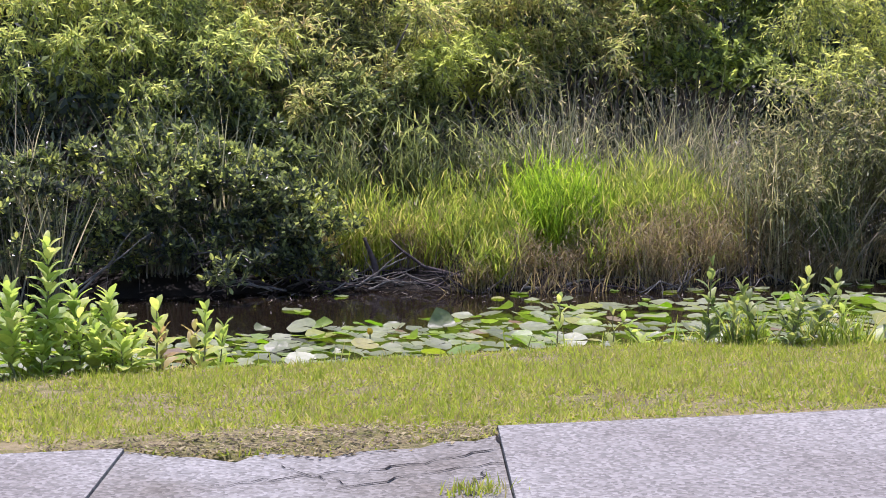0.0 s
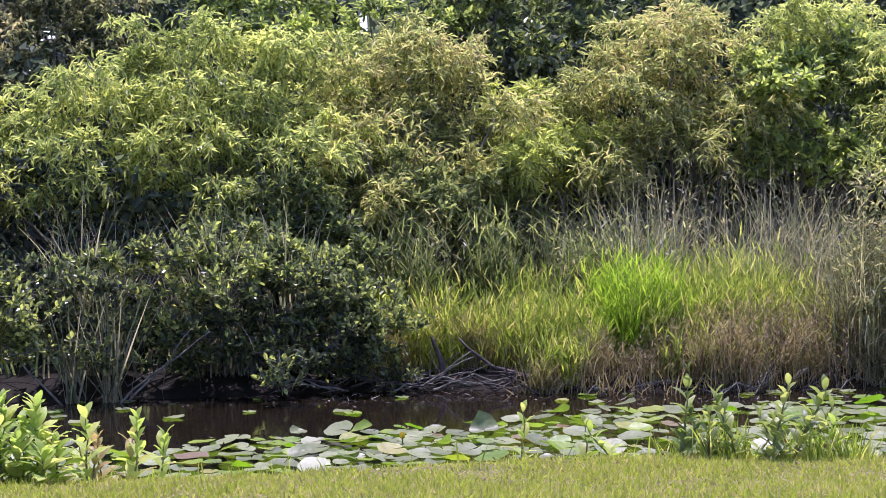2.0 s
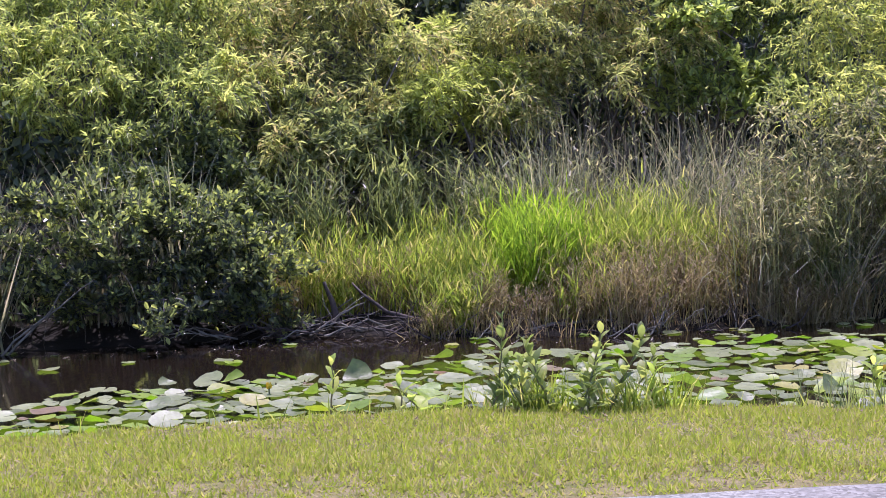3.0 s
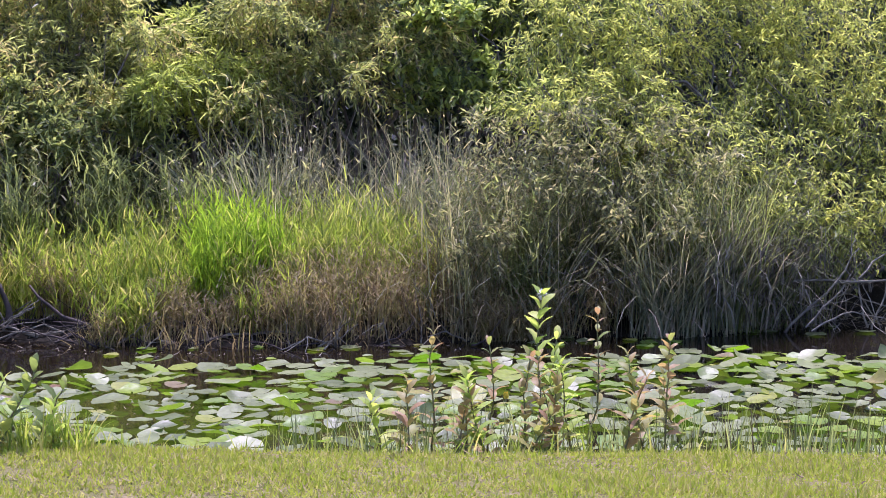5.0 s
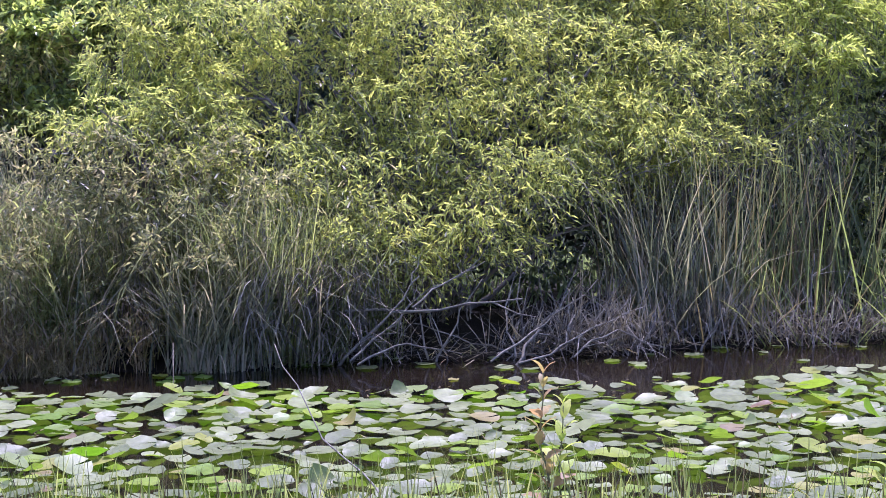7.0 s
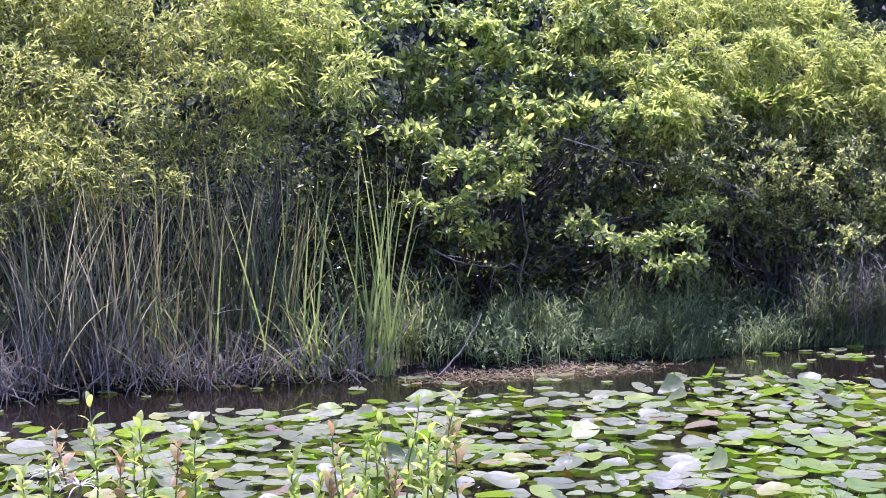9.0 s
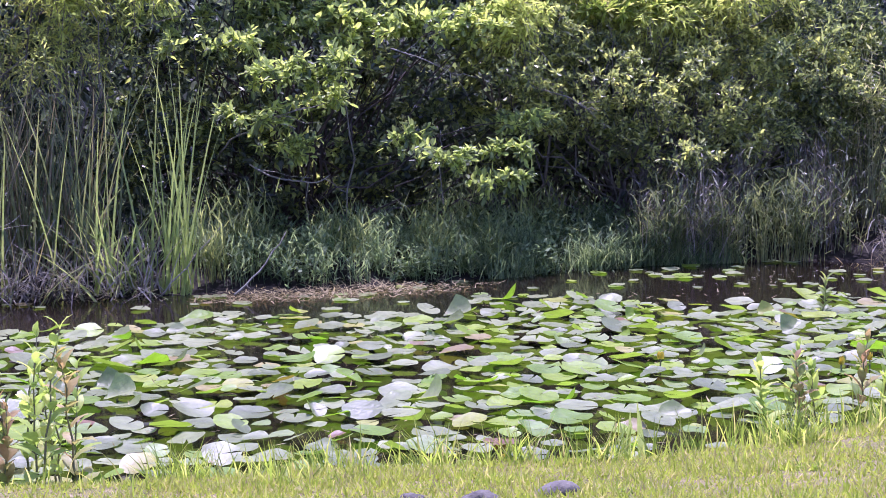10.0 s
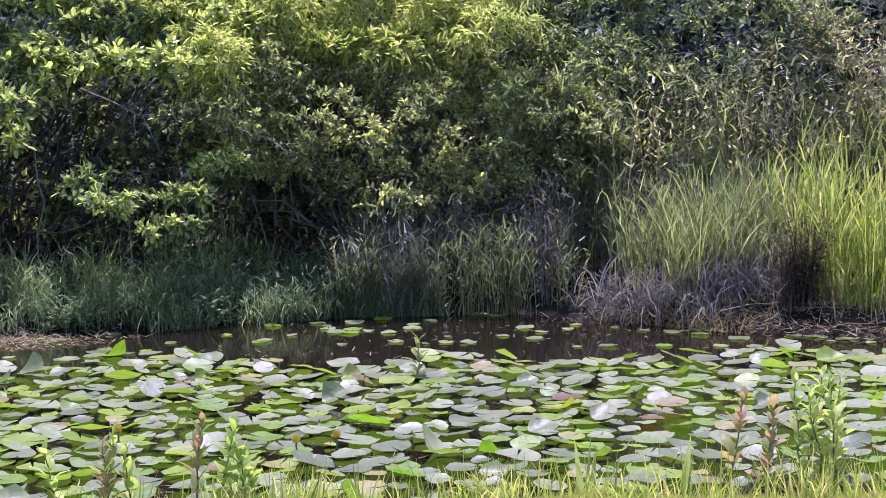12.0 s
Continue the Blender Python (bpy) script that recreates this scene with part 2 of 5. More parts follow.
def make_ground():
    m, nt, bsdf, out = material("earth")
    geo = nt.nodes.new("ShaderNodeNewGeometry")
    n = node(nt, "ShaderNodeTexNoise", Scale=9.0, Detail=8.0, Roughness=0.7)
    nt.links.new(geo.outputs["Position"], n.inputs["Vector"])
    nt.links.new(ramp(nt, n.outputs[0], [(0.10, 0.11, 0.03), (0.19, 0.165, 0.075), (0.29, 0.235, 0.14)], [0.35, 0.55, 0.75]), bsdf.inputs["Base Color"])
    bsdf.inputs["Roughness"].default_value = 0.95
    bsdf.inputs["Specular IOR Level"].default_value = 0.06
    f = node(nt, "ShaderNodeTexNoise", Scale=70.0, Detail=5.0)
    nt.links.new(geo.outputs["Position"], f.inputs["Vector"])
    bump(nt, f.outputs[0], bsdf, 0.8, 0.02)
    return m


def make_mud():
    m, nt, bsdf, out = material("wet_mud_with_shade")
    geo = nt.nodes.new("ShaderNodeNewGeometry")
    n = node(nt, "ShaderNodeTexNoise", Scale=3.0, Detail=8.0, Roughness=0.7)
    nt.links.new(geo.outputs["Position"], n.inputs["Vector"])
    # near black: wet mud with the thicket's shade put into its colour
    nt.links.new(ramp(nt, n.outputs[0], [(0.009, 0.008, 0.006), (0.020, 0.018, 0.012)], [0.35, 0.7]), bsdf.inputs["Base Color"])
    bsdf.inputs["Roughness"].default_value = 0.7
    bsdf.inputs["Specular IOR Level"].default_value = 0.06
    bump(nt, n.outputs[0], bsdf, 0.6, 0.04)
    return m


def make_asphalt(name, dark, stain_low):
    m, nt, bsdf, out = material(name)
    geo = nt.nodes.new("ShaderNodeNewGeometry")
    v = node(nt, "ShaderNodeTexVoronoi", Scale=80.0)
    nt.links.new(geo.outputs["Position"], v.inputs["Vector"])
    n = node(nt, "ShaderNodeTexNoise", Scale=1.7, Detail=6.0, Roughness=0.6)
    nt.links.new(geo.outputs["Position"], n.inputs["Vector"])
    rndc = ramp(nt, v.outputs["Color"], [tuple(dark * v for v in c) for c in ((0.125, 0.125, 0.103), (0.18, 0.18, 0.15), (0.25, 0.25, 0.212))], [0.1, 0.5, 0.95])
    stain = ramp(nt, n.outputs[0], [stain_low, (1.0, 1.0, 1.0)], [0.35, 0.62])
    mx = node(nt, "ShaderNodeMix")
    mx.data_type, mx.blend_type = "RGBA", "MULTIPLY"
    mx.inputs[0].default_value = 1.0
    nt.links.new(rndc, mx.inputs[6])
    nt.links.new(stain, mx.inputs[7])
    nt.links.new(mx.outputs[2], bsdf.inputs["Base Color"])
    bsdf.inputs["Roughness"].default_value = 0.9
    bsdf.inputs["Specular IOR Level"].default_value = 0.06
    bump(nt, v.outputs["Distance"], bsdf, 0.6, 0.008)
    return m


PAD, WATER, EARTH, MUD = make_pad_material(), make_water(), make_ground(), make_mud()
ASPHALT = make_asphalt("weathered_asphalt", 1.25, (0.78, 0.76, 0.75))
ASPHALT_WORN = make_asphalt("worn_asphalt", 1.18, (0.62, 0.58, 0.53))

# ---- mesh helpers ----
def solid(name, verts, faces, mat, smooth=False):
    """A mesh from an array of points and one of faces of equal size."""
    verts, faces = np.asarray(verts, np.float32), np.asarray(faces, np.int32)
    me = bpy.data.meshes.new(name)
    k = faces.shape[1]
    me.vertices.add(len(verts))
    me.vertices.foreach_set("co", verts.ravel())
    me.loops.add(faces.size)
    me.loops.foreach_set("vertex_index", faces.ravel())
    me.polygons.add(len(faces))
    me.polygons.foreach_set("loop_start", np.arange(0, faces.size, k, dtype=np.int32))
    me.polygons.foreach_set("loop_total", np.full(len(faces), k, np.int32))
    me.polygons.foreach_set("use_smooth", np.full(len(faces), smooth))
    me.materials.append(mat)
    me.update(calc_edges=True)
    return me


def part(name, data, parent, label=""):
    ob = new(name, data)
    ob.parent = parent
    return tagged(ob, label=label)


def join(pieces):
    """Several (verts, faces) into one."""
    vs, fs, n = [], [], 0
    for v, f in pieces:
        vs.append(v)
        fs.append(np.asarray(f) + n)
        n += len(v)
    return np.concatenate(vs), np.concatenate(fs)


def unit(a):
    return a / np.maximum(np.linalg.norm(a, axis=-1, keepdims=True), 1e-9)


def tube(points, radii, sides=6):
    """A tapered round bar along points."""
    p, r = np.asarray(points, float), np.asarray(radii, float)
    t = unit(np.gradient(p, axis=0))
    a = unit(np.cross(t, np.array([0.31, 0.17, 0.93])))
    b = np.cross(t, a)
    ang = np.linspace(0, 2 * math.pi, sides, endpoint=False)
    v = p[:, None] + r[:, None, None] * (np.cos(ang)[None, :, None] * a[:, None] + np.sin(ang)[None, :, None] * b[:, None])
    f = []
    for i in range(len(p) - 1):
        for j in range(sides):
            k = (j + 1) % sides
            f.append((i * sides + j, i * sides + k, (i + 1) * sides + k, (i + 1) * sides + j))
    m = (len(p) - 1) * sides
    for j in range(1, sides - 2, 2):
        f.append((0, j + 2, j + 1, j))
        f.append((m, m + j, m + j + 1, m + j + 2))
    return v.reshape(-1, 3), np.array(f)


def crooked(rng, a, b, n=7, wobble=0.12):
    """Points of an uneven line from a to b."""
    a, b = np.asarray(a, float), np.asarray(b, float)
    s = np.linspace(0, 1, n)[:, None]
    size = np.linalg.norm(b - a) * wobble
    w = np.cumsum(rng.normal(0, 1, (n, 3)), axis=0)
    w -= s * w[-1]
    w[0] = 0
    return a + (b - a) * s + w * size / math.sqrt(n)


def blades(rng, root, length, width, lean, bend, azimuth, segs=3):
    """Grass blades: tapering strips that lean and bend over."""
    n = len(root)
    s = np.linspace(0, 1, segs + 1)
    out = np.stack([np.cos(azimuth), np.sin(azimuth), np.zeros(n)], 1)
    turn = azimuth + rng.uniform(-1.2, 1.2, n)
    side = np.stack([-np.sin(turn), np.cos(turn), np.zeros(n)], 1)
    pos, verts = root.copy(), []
    for i, t in enumerate(s):
        if i:
            th = lean + bend * (t - 0.5 / segs)
            pos = pos + (np.sin(th)[:, None] * out + np.cos(th)[:, None] * np.array([0, 0, 1.0])) * (length / segs)[:, None]
        w = width * (1.0 - t ** 2 * 0.93) * 0.5
        verts += [pos - side * w[:, None], pos + side * w[:, None]]
    v = np.stack(verts, 1).reshape(-1, 3)
    base = (np.arange(n) * 2 * (segs + 1))[:, None, None]
    q = np.array([[2 * i, 2 * i + 1, 2 * i + 3, 2 * i + 2] for i in range(segs)])
    return v, (base + q[None]).reshape(-1, 4)


LANCE = (np.array([(0, 0, 0), (0.36, 0.5, 0.10), (0.36, -0.5, 0.10), (1, 0, -0.10)]), np.array([(0, 3, 1), (0, 2, 3)]))
OVAL = (np.array([(0, 0, 0), (0.30, 0.40, 0.07), (0.72, 0.42, 0.05), (1, 0, -0.05), (0.72, -0.42, 0.05), (0.30, -0.40, 0.07)]), np.array([(0, 3, 2, 1), (0, 5, 4, 3)]))


def leaves(rng, shape, pos, direction, length, width, flat=0.6):
    """Leaves of one shape at many places."""
    tv, tf = shape
    d = unit(direction)
    nrm = np.array([0, 0, 1.0]) + rng.normal(0, flat, d.shape)
    side = unit(np.cross(nrm, d))
    up = np.cross(d, side)
    v = (pos[:, None] + tv[None, :, 0, None] * (length[:, None, None] * d[:, None])
         + tv[None, :, 1, None] * (width[:, None, None] * side[:, None]) + tv[None, :, 2, None] * (length[:, None, None] * up[:, None]))
    f = (np.arange(len(pos)) * len(tv))[:, None, None] + tf[None]
    return v.reshape(-1, 3), f.reshape(-1, tf.shape[1])


def lumps(u, rng):
    """An uneven factor by direction, for the outline of a crown."""
    w = np.zeros(len(u))
    for k in (2.2, 3.7, 6.1):
        w += np.sin(u @ rng.normal(0, k, 3) + rng.uniform(0, 6)) * 0.55 / math.sqrt(k)
    return 1 + 0.30 * w


# ---- lie of the land ----
def shore_near(x):
    return np.interp(x, [-6, 0.5, 3.5, 6.5, 9.5, 12, 15, 16.5, 18.5, 20, 24, 30], [8.4, 8.1, 7.9, 8.1, 7.4, 7.1, 6.7, 6.95, 7.1, 6.8, 6.4, 6.2])


def crest(x):
    return np.interp(x, [-6, 0.5, 3.5, 5.4, 6.7, 9.5, 15, 17, 18.3, 20, 30], [7.3, 7.0, 6.9, 6.85, 6.9, 6.6, 5.7, 5.9, 6.1, 5.85, 5.4])


def crest_height(x):
    return np.interp(x, [0, 3.5, 5.4, 6.7, 9.5, 17.2, 18.8], [0.575, 0.565, 0.46, 0.36, 0.33, 0.33, 0.22])


def shore_far(x):
    return np.interp(x, [-8, 0, 3, 3.9, 5, 6.6, 7.8, 9, 9.7, 10.4, 11.3, 12.9, 14.2, 15.2, 16, 16.8, 18.2, 19.4, 20.15, 20.65, 21.5, 24, 30],
                     [13.4, 13.15, 13.1, 12.95, 12.45, 12.2, 12.35, 12.1, 12.5, 12.3, 12.25, 12.3, 12.25, 12.12, 12.15, 12.25, 12.5, 12.3, 11.7, 11.1, 10.5, 10.0, 9.6])


def pad_limit(x):
    return np.interp(x, [-4, 2.35, 3.6, 4.9, 7.1, 8.7, 10.2, 12.4, 13.8, 15.8, 16.7, 17.4, 18.9, 21.5, 26],
                     [10.9, 11.0, 11.3, 11.6, 11.4, 11.5, 11.0, 10.85, 11.1, 10.9, 11.1, 10.8, 10.3, 10.2, 9.7])


def path_edge(x):
    return np.interp(x, [-60, 0.3, 0.66, 0.8, 1.19, 1.57, 1.76, 1.82, 3.1, 5.5, 12, 60], [9.0, 5.03, 4.96, 4.85, 4.70, 4.75, 4.78, 4.88, 4.75, 4.5, 3.7, 2.0])


PATH_Z = 0.74


def step(a):
    a = np.clip(a, 0, 1)
    return a * a * (3 - 2 * a)


def land(x, y):
    """Height of the ground."""
    x, y = np.asarray(x, float), np.asarray(y, float)
    sn, cr, ch, sf, pe = shore_near(x), crest(x), crest_height(x), shore_far(x), path_edge(x)
    lawn = ch + (PATH_Z - 0.012 - ch) * np.clip((cr - y) / (cr - pe), 0, 1)
    lawn = np.where(y < pe, PATH_Z - 0.012 - 0.12 * step((pe - y) / 0.15), lawn)
    slope = ch * step((sn - y) / (sn - cr))
    near = np.where(y < cr, lawn, slope)
    bed = -0.45 * step((y - sn) / 1.0) * step((sf - y) / 0.8)
    far = 0.12 * step((y - sf) / 0.5) + 0.04 * np.clip(y - sf - 0.5, 0, 6)
    rough = 0.012 * np.sin(x * 2.3 + y * 1.1) * np.sin(y * 3.1 - x * 0.7) * (y > pe + 0.2) * (np.abs(y - (sn + sf) / 2) > (sf - sn) / 2 + 0.4)
    return np.where(y < sn, near, np.where(y > sf, far, bed)) + rough

# ---- ground, water, path ----
def build_ground():
    xs = np.concatenate([[-900, -300, -100, -40, -20], np.arange(-12, 34, 0.2), [36, 45, 70, 150, 400, 900]])
    ys = np.concatenate([[-900, -300, -100, -40, -15, -6, 0, 2], np.arange(3, 17, 0.11), [18, 20, 24, 30, 45, 90, 300, 900]])
    X, Y = np.meshgrid(xs, ys)
    Z = land(X, Y)
    n, m = len(xs), len(ys)
    idx = np.arange(n * m).reshape(m, n)
    f = np.stack([idx[:-1, :-1], idx[:-1, 1:], idx[1:, 1:], idx[1:, :-1]], -1).reshape(-1, 4)
    me = solid("ground", np.stack([X, Y, Z], -1).reshape(-1, 3), f, EARTH, True)
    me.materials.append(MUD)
    # from the near waterline on, the mud whose colour includes shade
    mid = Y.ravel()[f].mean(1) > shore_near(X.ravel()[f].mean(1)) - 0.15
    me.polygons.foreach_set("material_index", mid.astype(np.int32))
    tagged(new("ground", me), "earth of the pond banks under grass", "ground", kind="structure")
    xs = np.concatenate([[-900, -200, -60], np.arange(-12, 34, 2.0), [60, 200, 900]])
    near, far = shore_near(xs) - 1.2, shore_far(xs) + 1.0
    v = np.concatenate([np.stack([xs, near, 0 * xs], 1), np.stack([xs, far, 0 * xs], 1)])
    k = len(xs)
    f = np.array([(i, i + 1, k + i + 1, k + i) for i in range(k - 1)])
    tagged(new("water", solid("water", v, f, WATER)), "still dark brown pond water", "water", kind="structure")


def slab(name, x0, x1, lean0, lean1, top, ragged, seed, label, mat=ASPHALT):
    """A stretch of the old road: flat top, worn edge towards the grass."""
    rng = np.random.default_rng(seed)
    n = max(8, int(min(60, (x1 - x0) * 12)))
    xs = np.linspace(x0, x1, n)
    rim = path_edge(xs) + rng.normal(0, ragged, n) - 0.01
    low = np.full(n, -5.0)
    xl = xs.copy()
    s = np.linspace(0, 1, n)
    xl += (1 - s) * lean0 * (rim[0] + 5) + s * lean1 * (rim[-1] + 5)
    t = np.stack([xs, rim, np.full(n, top)], 1)
    e = np.stack([xs, rim + 0.012, np.full(n, top - 0.012)], 1)
    d = np.stack([xs, rim + 0.015, np.full(n, top - 0.12)], 1)
    b = np.stack([xl, low, np.full(n, top)], 1)
    g = np.stack([xl, low, np.full(n, top - 0.12)], 1)
    v = np.concatenate([b, t, e, d, g])
    f = [(r * n + i, r * n + i + 1, (r + 1) * n + i + 1, (r + 1) * n + i) for r in range(3) for i in range(n - 1)]
    f += [(0, n, 3 * n, 4 * n), (n - 1, 5 * n - 1, 4 * n - 1, 2 * n - 1)]
    return tagged(new(name, solid(name, v, np.array(f), mat)), label, "pavement", kind="structure")


build_ground()
slab("pavement", -50, 0.666, -0.33, -0.33, PATH_Z, 0.006, 1, "pale grey weathered asphalt of the road")
PATCH = slab("pavement", 0.67, 1.79, -0.33, -0.31, PATH_Z - 0.010, 0.03, 2, "sunken cracked asphalt patch with a worn edge", ASPHALT_WORN)
slab("pavement", 1.815, 60, -0.31, 0.0, PATH_Z + 0.004, 0.006, 3, "pale grey asphalt with a straight edge")

def crack(x0, y0, x1, y1, width, seed, owner):
    """A jagged dark crack filled with dirt, lying in the asphalt."""
    rng = np.random.default_rng(seed)
    n = 14
    s = np.linspace(0, 1, n)
    p = np.stack([x0 + (x1 - x0) * s, y0 + (y1 - y0) * s], 1) + rng.normal(0, 0.012, (n, 2))
    w = 0.5 * width * rng.uniform(0.2, 1.2, n)
    w[[0, -1]] = 0.001
    d = unit(np.gradient(p, axis=0))
    side = np.stack([-d[:, 1], d[:, 0]], 1) * w[:, None]
    z = np.full((n, 1), PATH_Z - 0.006)
    v = np.concatenate([np.hstack([p - side, z]), np.hstack([p + side, z])])
    f = np.array([(i, i + 1, n + i + 1, n + i) for i in range(n - 1)])
    part("crack", solid("crack", v, f, MUD), owner, "dark dirt-filled crack")


for i, (x0_, y0_, x1_, y1_, w_) in enumerate([(1.74, 4.62, 1.30, 4.50, 0.010), (1.72, 4.48, 1.15, 4.34, 0.007), (1.30, 4.50, 0.85, 4.46, 0.005), (1.60, 4.40, 1.45, 4.15, 0.007), (1.05, 4.62, 1.20, 4.36, 0.004), (1.77, 4.80, 1.72, 4.30, 0.014)]):
    crack(x0_, y0_, x1_, y1_, w_, 700 + i, PATCH)

# ---- grass and reeds ----
def grass_patch(name, label, category, x0, x1, y0, y1, n, h, width, mat, seed, lean=0.12, bend=0.5, clump=0.0, segs=3, shape=None, hang=0.0):
    """Blades over a stretch of bank. shape: what share of the height stands at a place; hang: height above the ground of the roots."""
    rng = np.random.default_rng(seed)
    x, y = rng.uniform(x0, x1, n), rng.uniform(y0, y1, n)
    if clump:
        k = max(3, int(n / 60))
        c = rng.integers(0, k, n)
        cx, cy = rng.uniform(x0, x1, k), rng.uniform(y0, y1, k)
        x, y = cx[c] + rng.normal(0, clump, n), cy[c] + rng.normal(0, clump * 0.7, n)
    y = np.maximum(y, shore_far(x) - 0.08) if y0 > 9 else y
    if hang:
        z = land(x, y) + rng.uniform(0.3, 1.0, n) * hang
    else:
        z = land(x, y) - 0.02
    length = rng.uniform(0.55, 1.0, n) * h
    if shape is not None:
        keep = rng.uniform(0, 1, n) < shape(x, y)
        x, y, z, length = x[keep], y[keep], z[keep], length[keep] * (0.5 + 0.5 * shape(x[keep], y[keep]))
    m = len(x)
    w = width * rng.uniform(0.6, 1.2, m)
    v, f = blades(rng, np.stack([x, y, z], 1), length, w, np.abs(rng.normal(0, lean, m)), rng.normal(bend, bend * 0.6, m), rng.uniform(0, 2 * math.pi, m), segs)
    return tagged(new(name, solid(name, v, f, mat)), label, category, kind="stuff")


def dome(cx, cy, rx, ry):
    return lambda x, y: np.clip(1.25 - ((x - cx) / rx) ** 2 - ((y - cy) / ry) ** 2, 0, 1)


def lawn_share(x, y):
    """How thick the grass stands: thin on dry spots, at the road's edge and on the bare soil by the broken patch."""
    w = np.sin(x * 1.7 + np.sin(y * 2.1)) * np.sin(y * 2.6 + x * 0.6) + 0.5 * np.sin(x * 5.1 + y * 3.3)
    small = np.sin(x * 9.3 + 2.2 * np.sin(y * 7.7)) * np.sin(y * 12.1 + 1.7 * np.sin(x * 6.1))
    bare = np.exp(-((x - 1.15) / 0.5) ** 2 - ((y - 5.05) / 0.22) ** 2)
    verge = 0.55 * np.exp(-((y - path_edge(x)) / 0.16) ** 2)
    near_limit = np.interp(x, [4.5, 6.3, 8.1, 9.8, 11.0, 12.5, 13.3], [4.0, 4.7, 5.45, 5.75, 5.75, 5.2, 4.0])
    return np.clip(0.66 + 0.24 * w + 0.34 * small - 1.2 * bare - verge, 0.08, 1) * (y > path_edge(x) + 0.01) * (y < shore_near(x) + 0.05) * (y > near_limit)


def lawn(label, x0, x1, y0, y1, n, seed):
    """Short grass: one small bent-over blade beside the other, thinner on worn spots."""
    rng = np.random.default_rng(seed)
    x, y = rng.uniform(x0, x1, n), rng.uniform(y0, y1, n)
    share = lawn_share(x, y)
    keep = rng.uniform(0, 1, n) < share
    x, y, share = x[keep], y[keep], share[keep]
    n = len(x)
    root = np.stack([x, y, land(x, y) - 0.004], 1)
    az, lean = rng.uniform(0, 2 * math.pi, n), np.clip(np.abs(rng.normal(0.9, 0.4, n)), 0, 1.45)
    long = rng.uniform(0.022, 0.05, n) * (0.55 + 0.6 * share)
    tip = root + np.stack([np.cos(az) * np.sin(lean), np.sin(az) * np.sin(lean), np.cos(lean)], 1) * long[:, None]
    turn = az + rng.uniform(-1.4, 1.4, n)
    side = np.stack([-np.sin(turn), np.cos(turn), 0 * turn], 1) * (rng.uniform(0.003, 0.0065, n))[:, None]
    v = np.stack([root - side, root + side, tip], 1).reshape(-1, 3)
    return tagged(new("lawn_grass", solid("lawn_grass", v, np.arange(3 * n).reshape(-1, 3), LAWN)), label, "grass", kind="stuff")


lawn("short sunlit lawn grass with straw-coloured patches", -0.8, 9, 4.5, 8.2, 400000, 11)
lawn("short sunlit lawn grass along the pond edge", 11.5, 20.5, 3.9, 7.3, 280000, 12)


grass_patch("lawn_tufts", "longer bright tufts in the lawn", "grass", 12, 20.5, 4.2, 7.1, 8000, 0.085, 0.010, FRESH, 17, 0.35, 0.8, clump=0.06, shape=lawn_share)
grass_patch("lawn_tufts", "longer bright tufts in the lawn", "grass", -0.8, 8, 4.9, 7.4, 5200, 0.06, 0.011, FRESH, 18, 0.4, 0.8, clump=0.05, shape=lawn_share)


def fringe(x, y):
    return np.exp(-((y - crest(x) - 0.45) / 0.35) ** 2)


grass_patch("bank_grass", "taller grass blades along the pond edge", "grass", -1.5, 22, 5.6, 8.3, 9000, 0.22, 0.009, FRESH, 13, 0.25, 0.6, segs=3, shape=fringe)

grass_patch("bank_grass", "tufts of taller bright grass along the lawn edge", "grass", 12.9, 20.5, 5.4, 7.3, 5200, 0.26, 0.008, FRESH, 19, 0.3, 0.7, clump=0.05, segs=3, shape=lambda x, y: np.exp(-((y - crest(x) - 0.35) / 0.4) ** 2))
grass_patch("bank_grass", "grass tufts at the foot of the leafy plants", "grass", 3.5, 4.4, 6.75, 7.2, 420, 0.24, 0.009, FRESH, 20, 0.25, 0.5, clump=0.05)
grass_patch("bank_stems", "thin green and brown stems at the pond edge", "grass", 5.2, 12.5, 7.0, 8.3, 3600, 0.55, 0.009, WEED, 14, 0.12, 0.3, shape=lambda x, y: np.exp(-((y - shore_near(x) + 0.25) / 0.3) ** 2))
grass_patch("bank_stems", "thin green stems at the pond edge", "grass", 13.5, 21.0, 6.2, 7.3, 1900, 0.34, 0.009, FRESH, 15, 0.15, 0.4, shape=lambda x, y: np.exp(-((y - shore_near(x) + 0.1) / 0.3) ** 2))

grass_patch("bank_stems", "thin dry brown stems at the pond edge", "grass", 5.2, 12.5, 7.0, 8.3, 1300, 0.5, 0.007, DARK_LITTER, 16, 0.15, 0.3, shape=lambda x, y: np.exp(-((y - shore_near(x) + 0.2) / 0.3) ** 2))

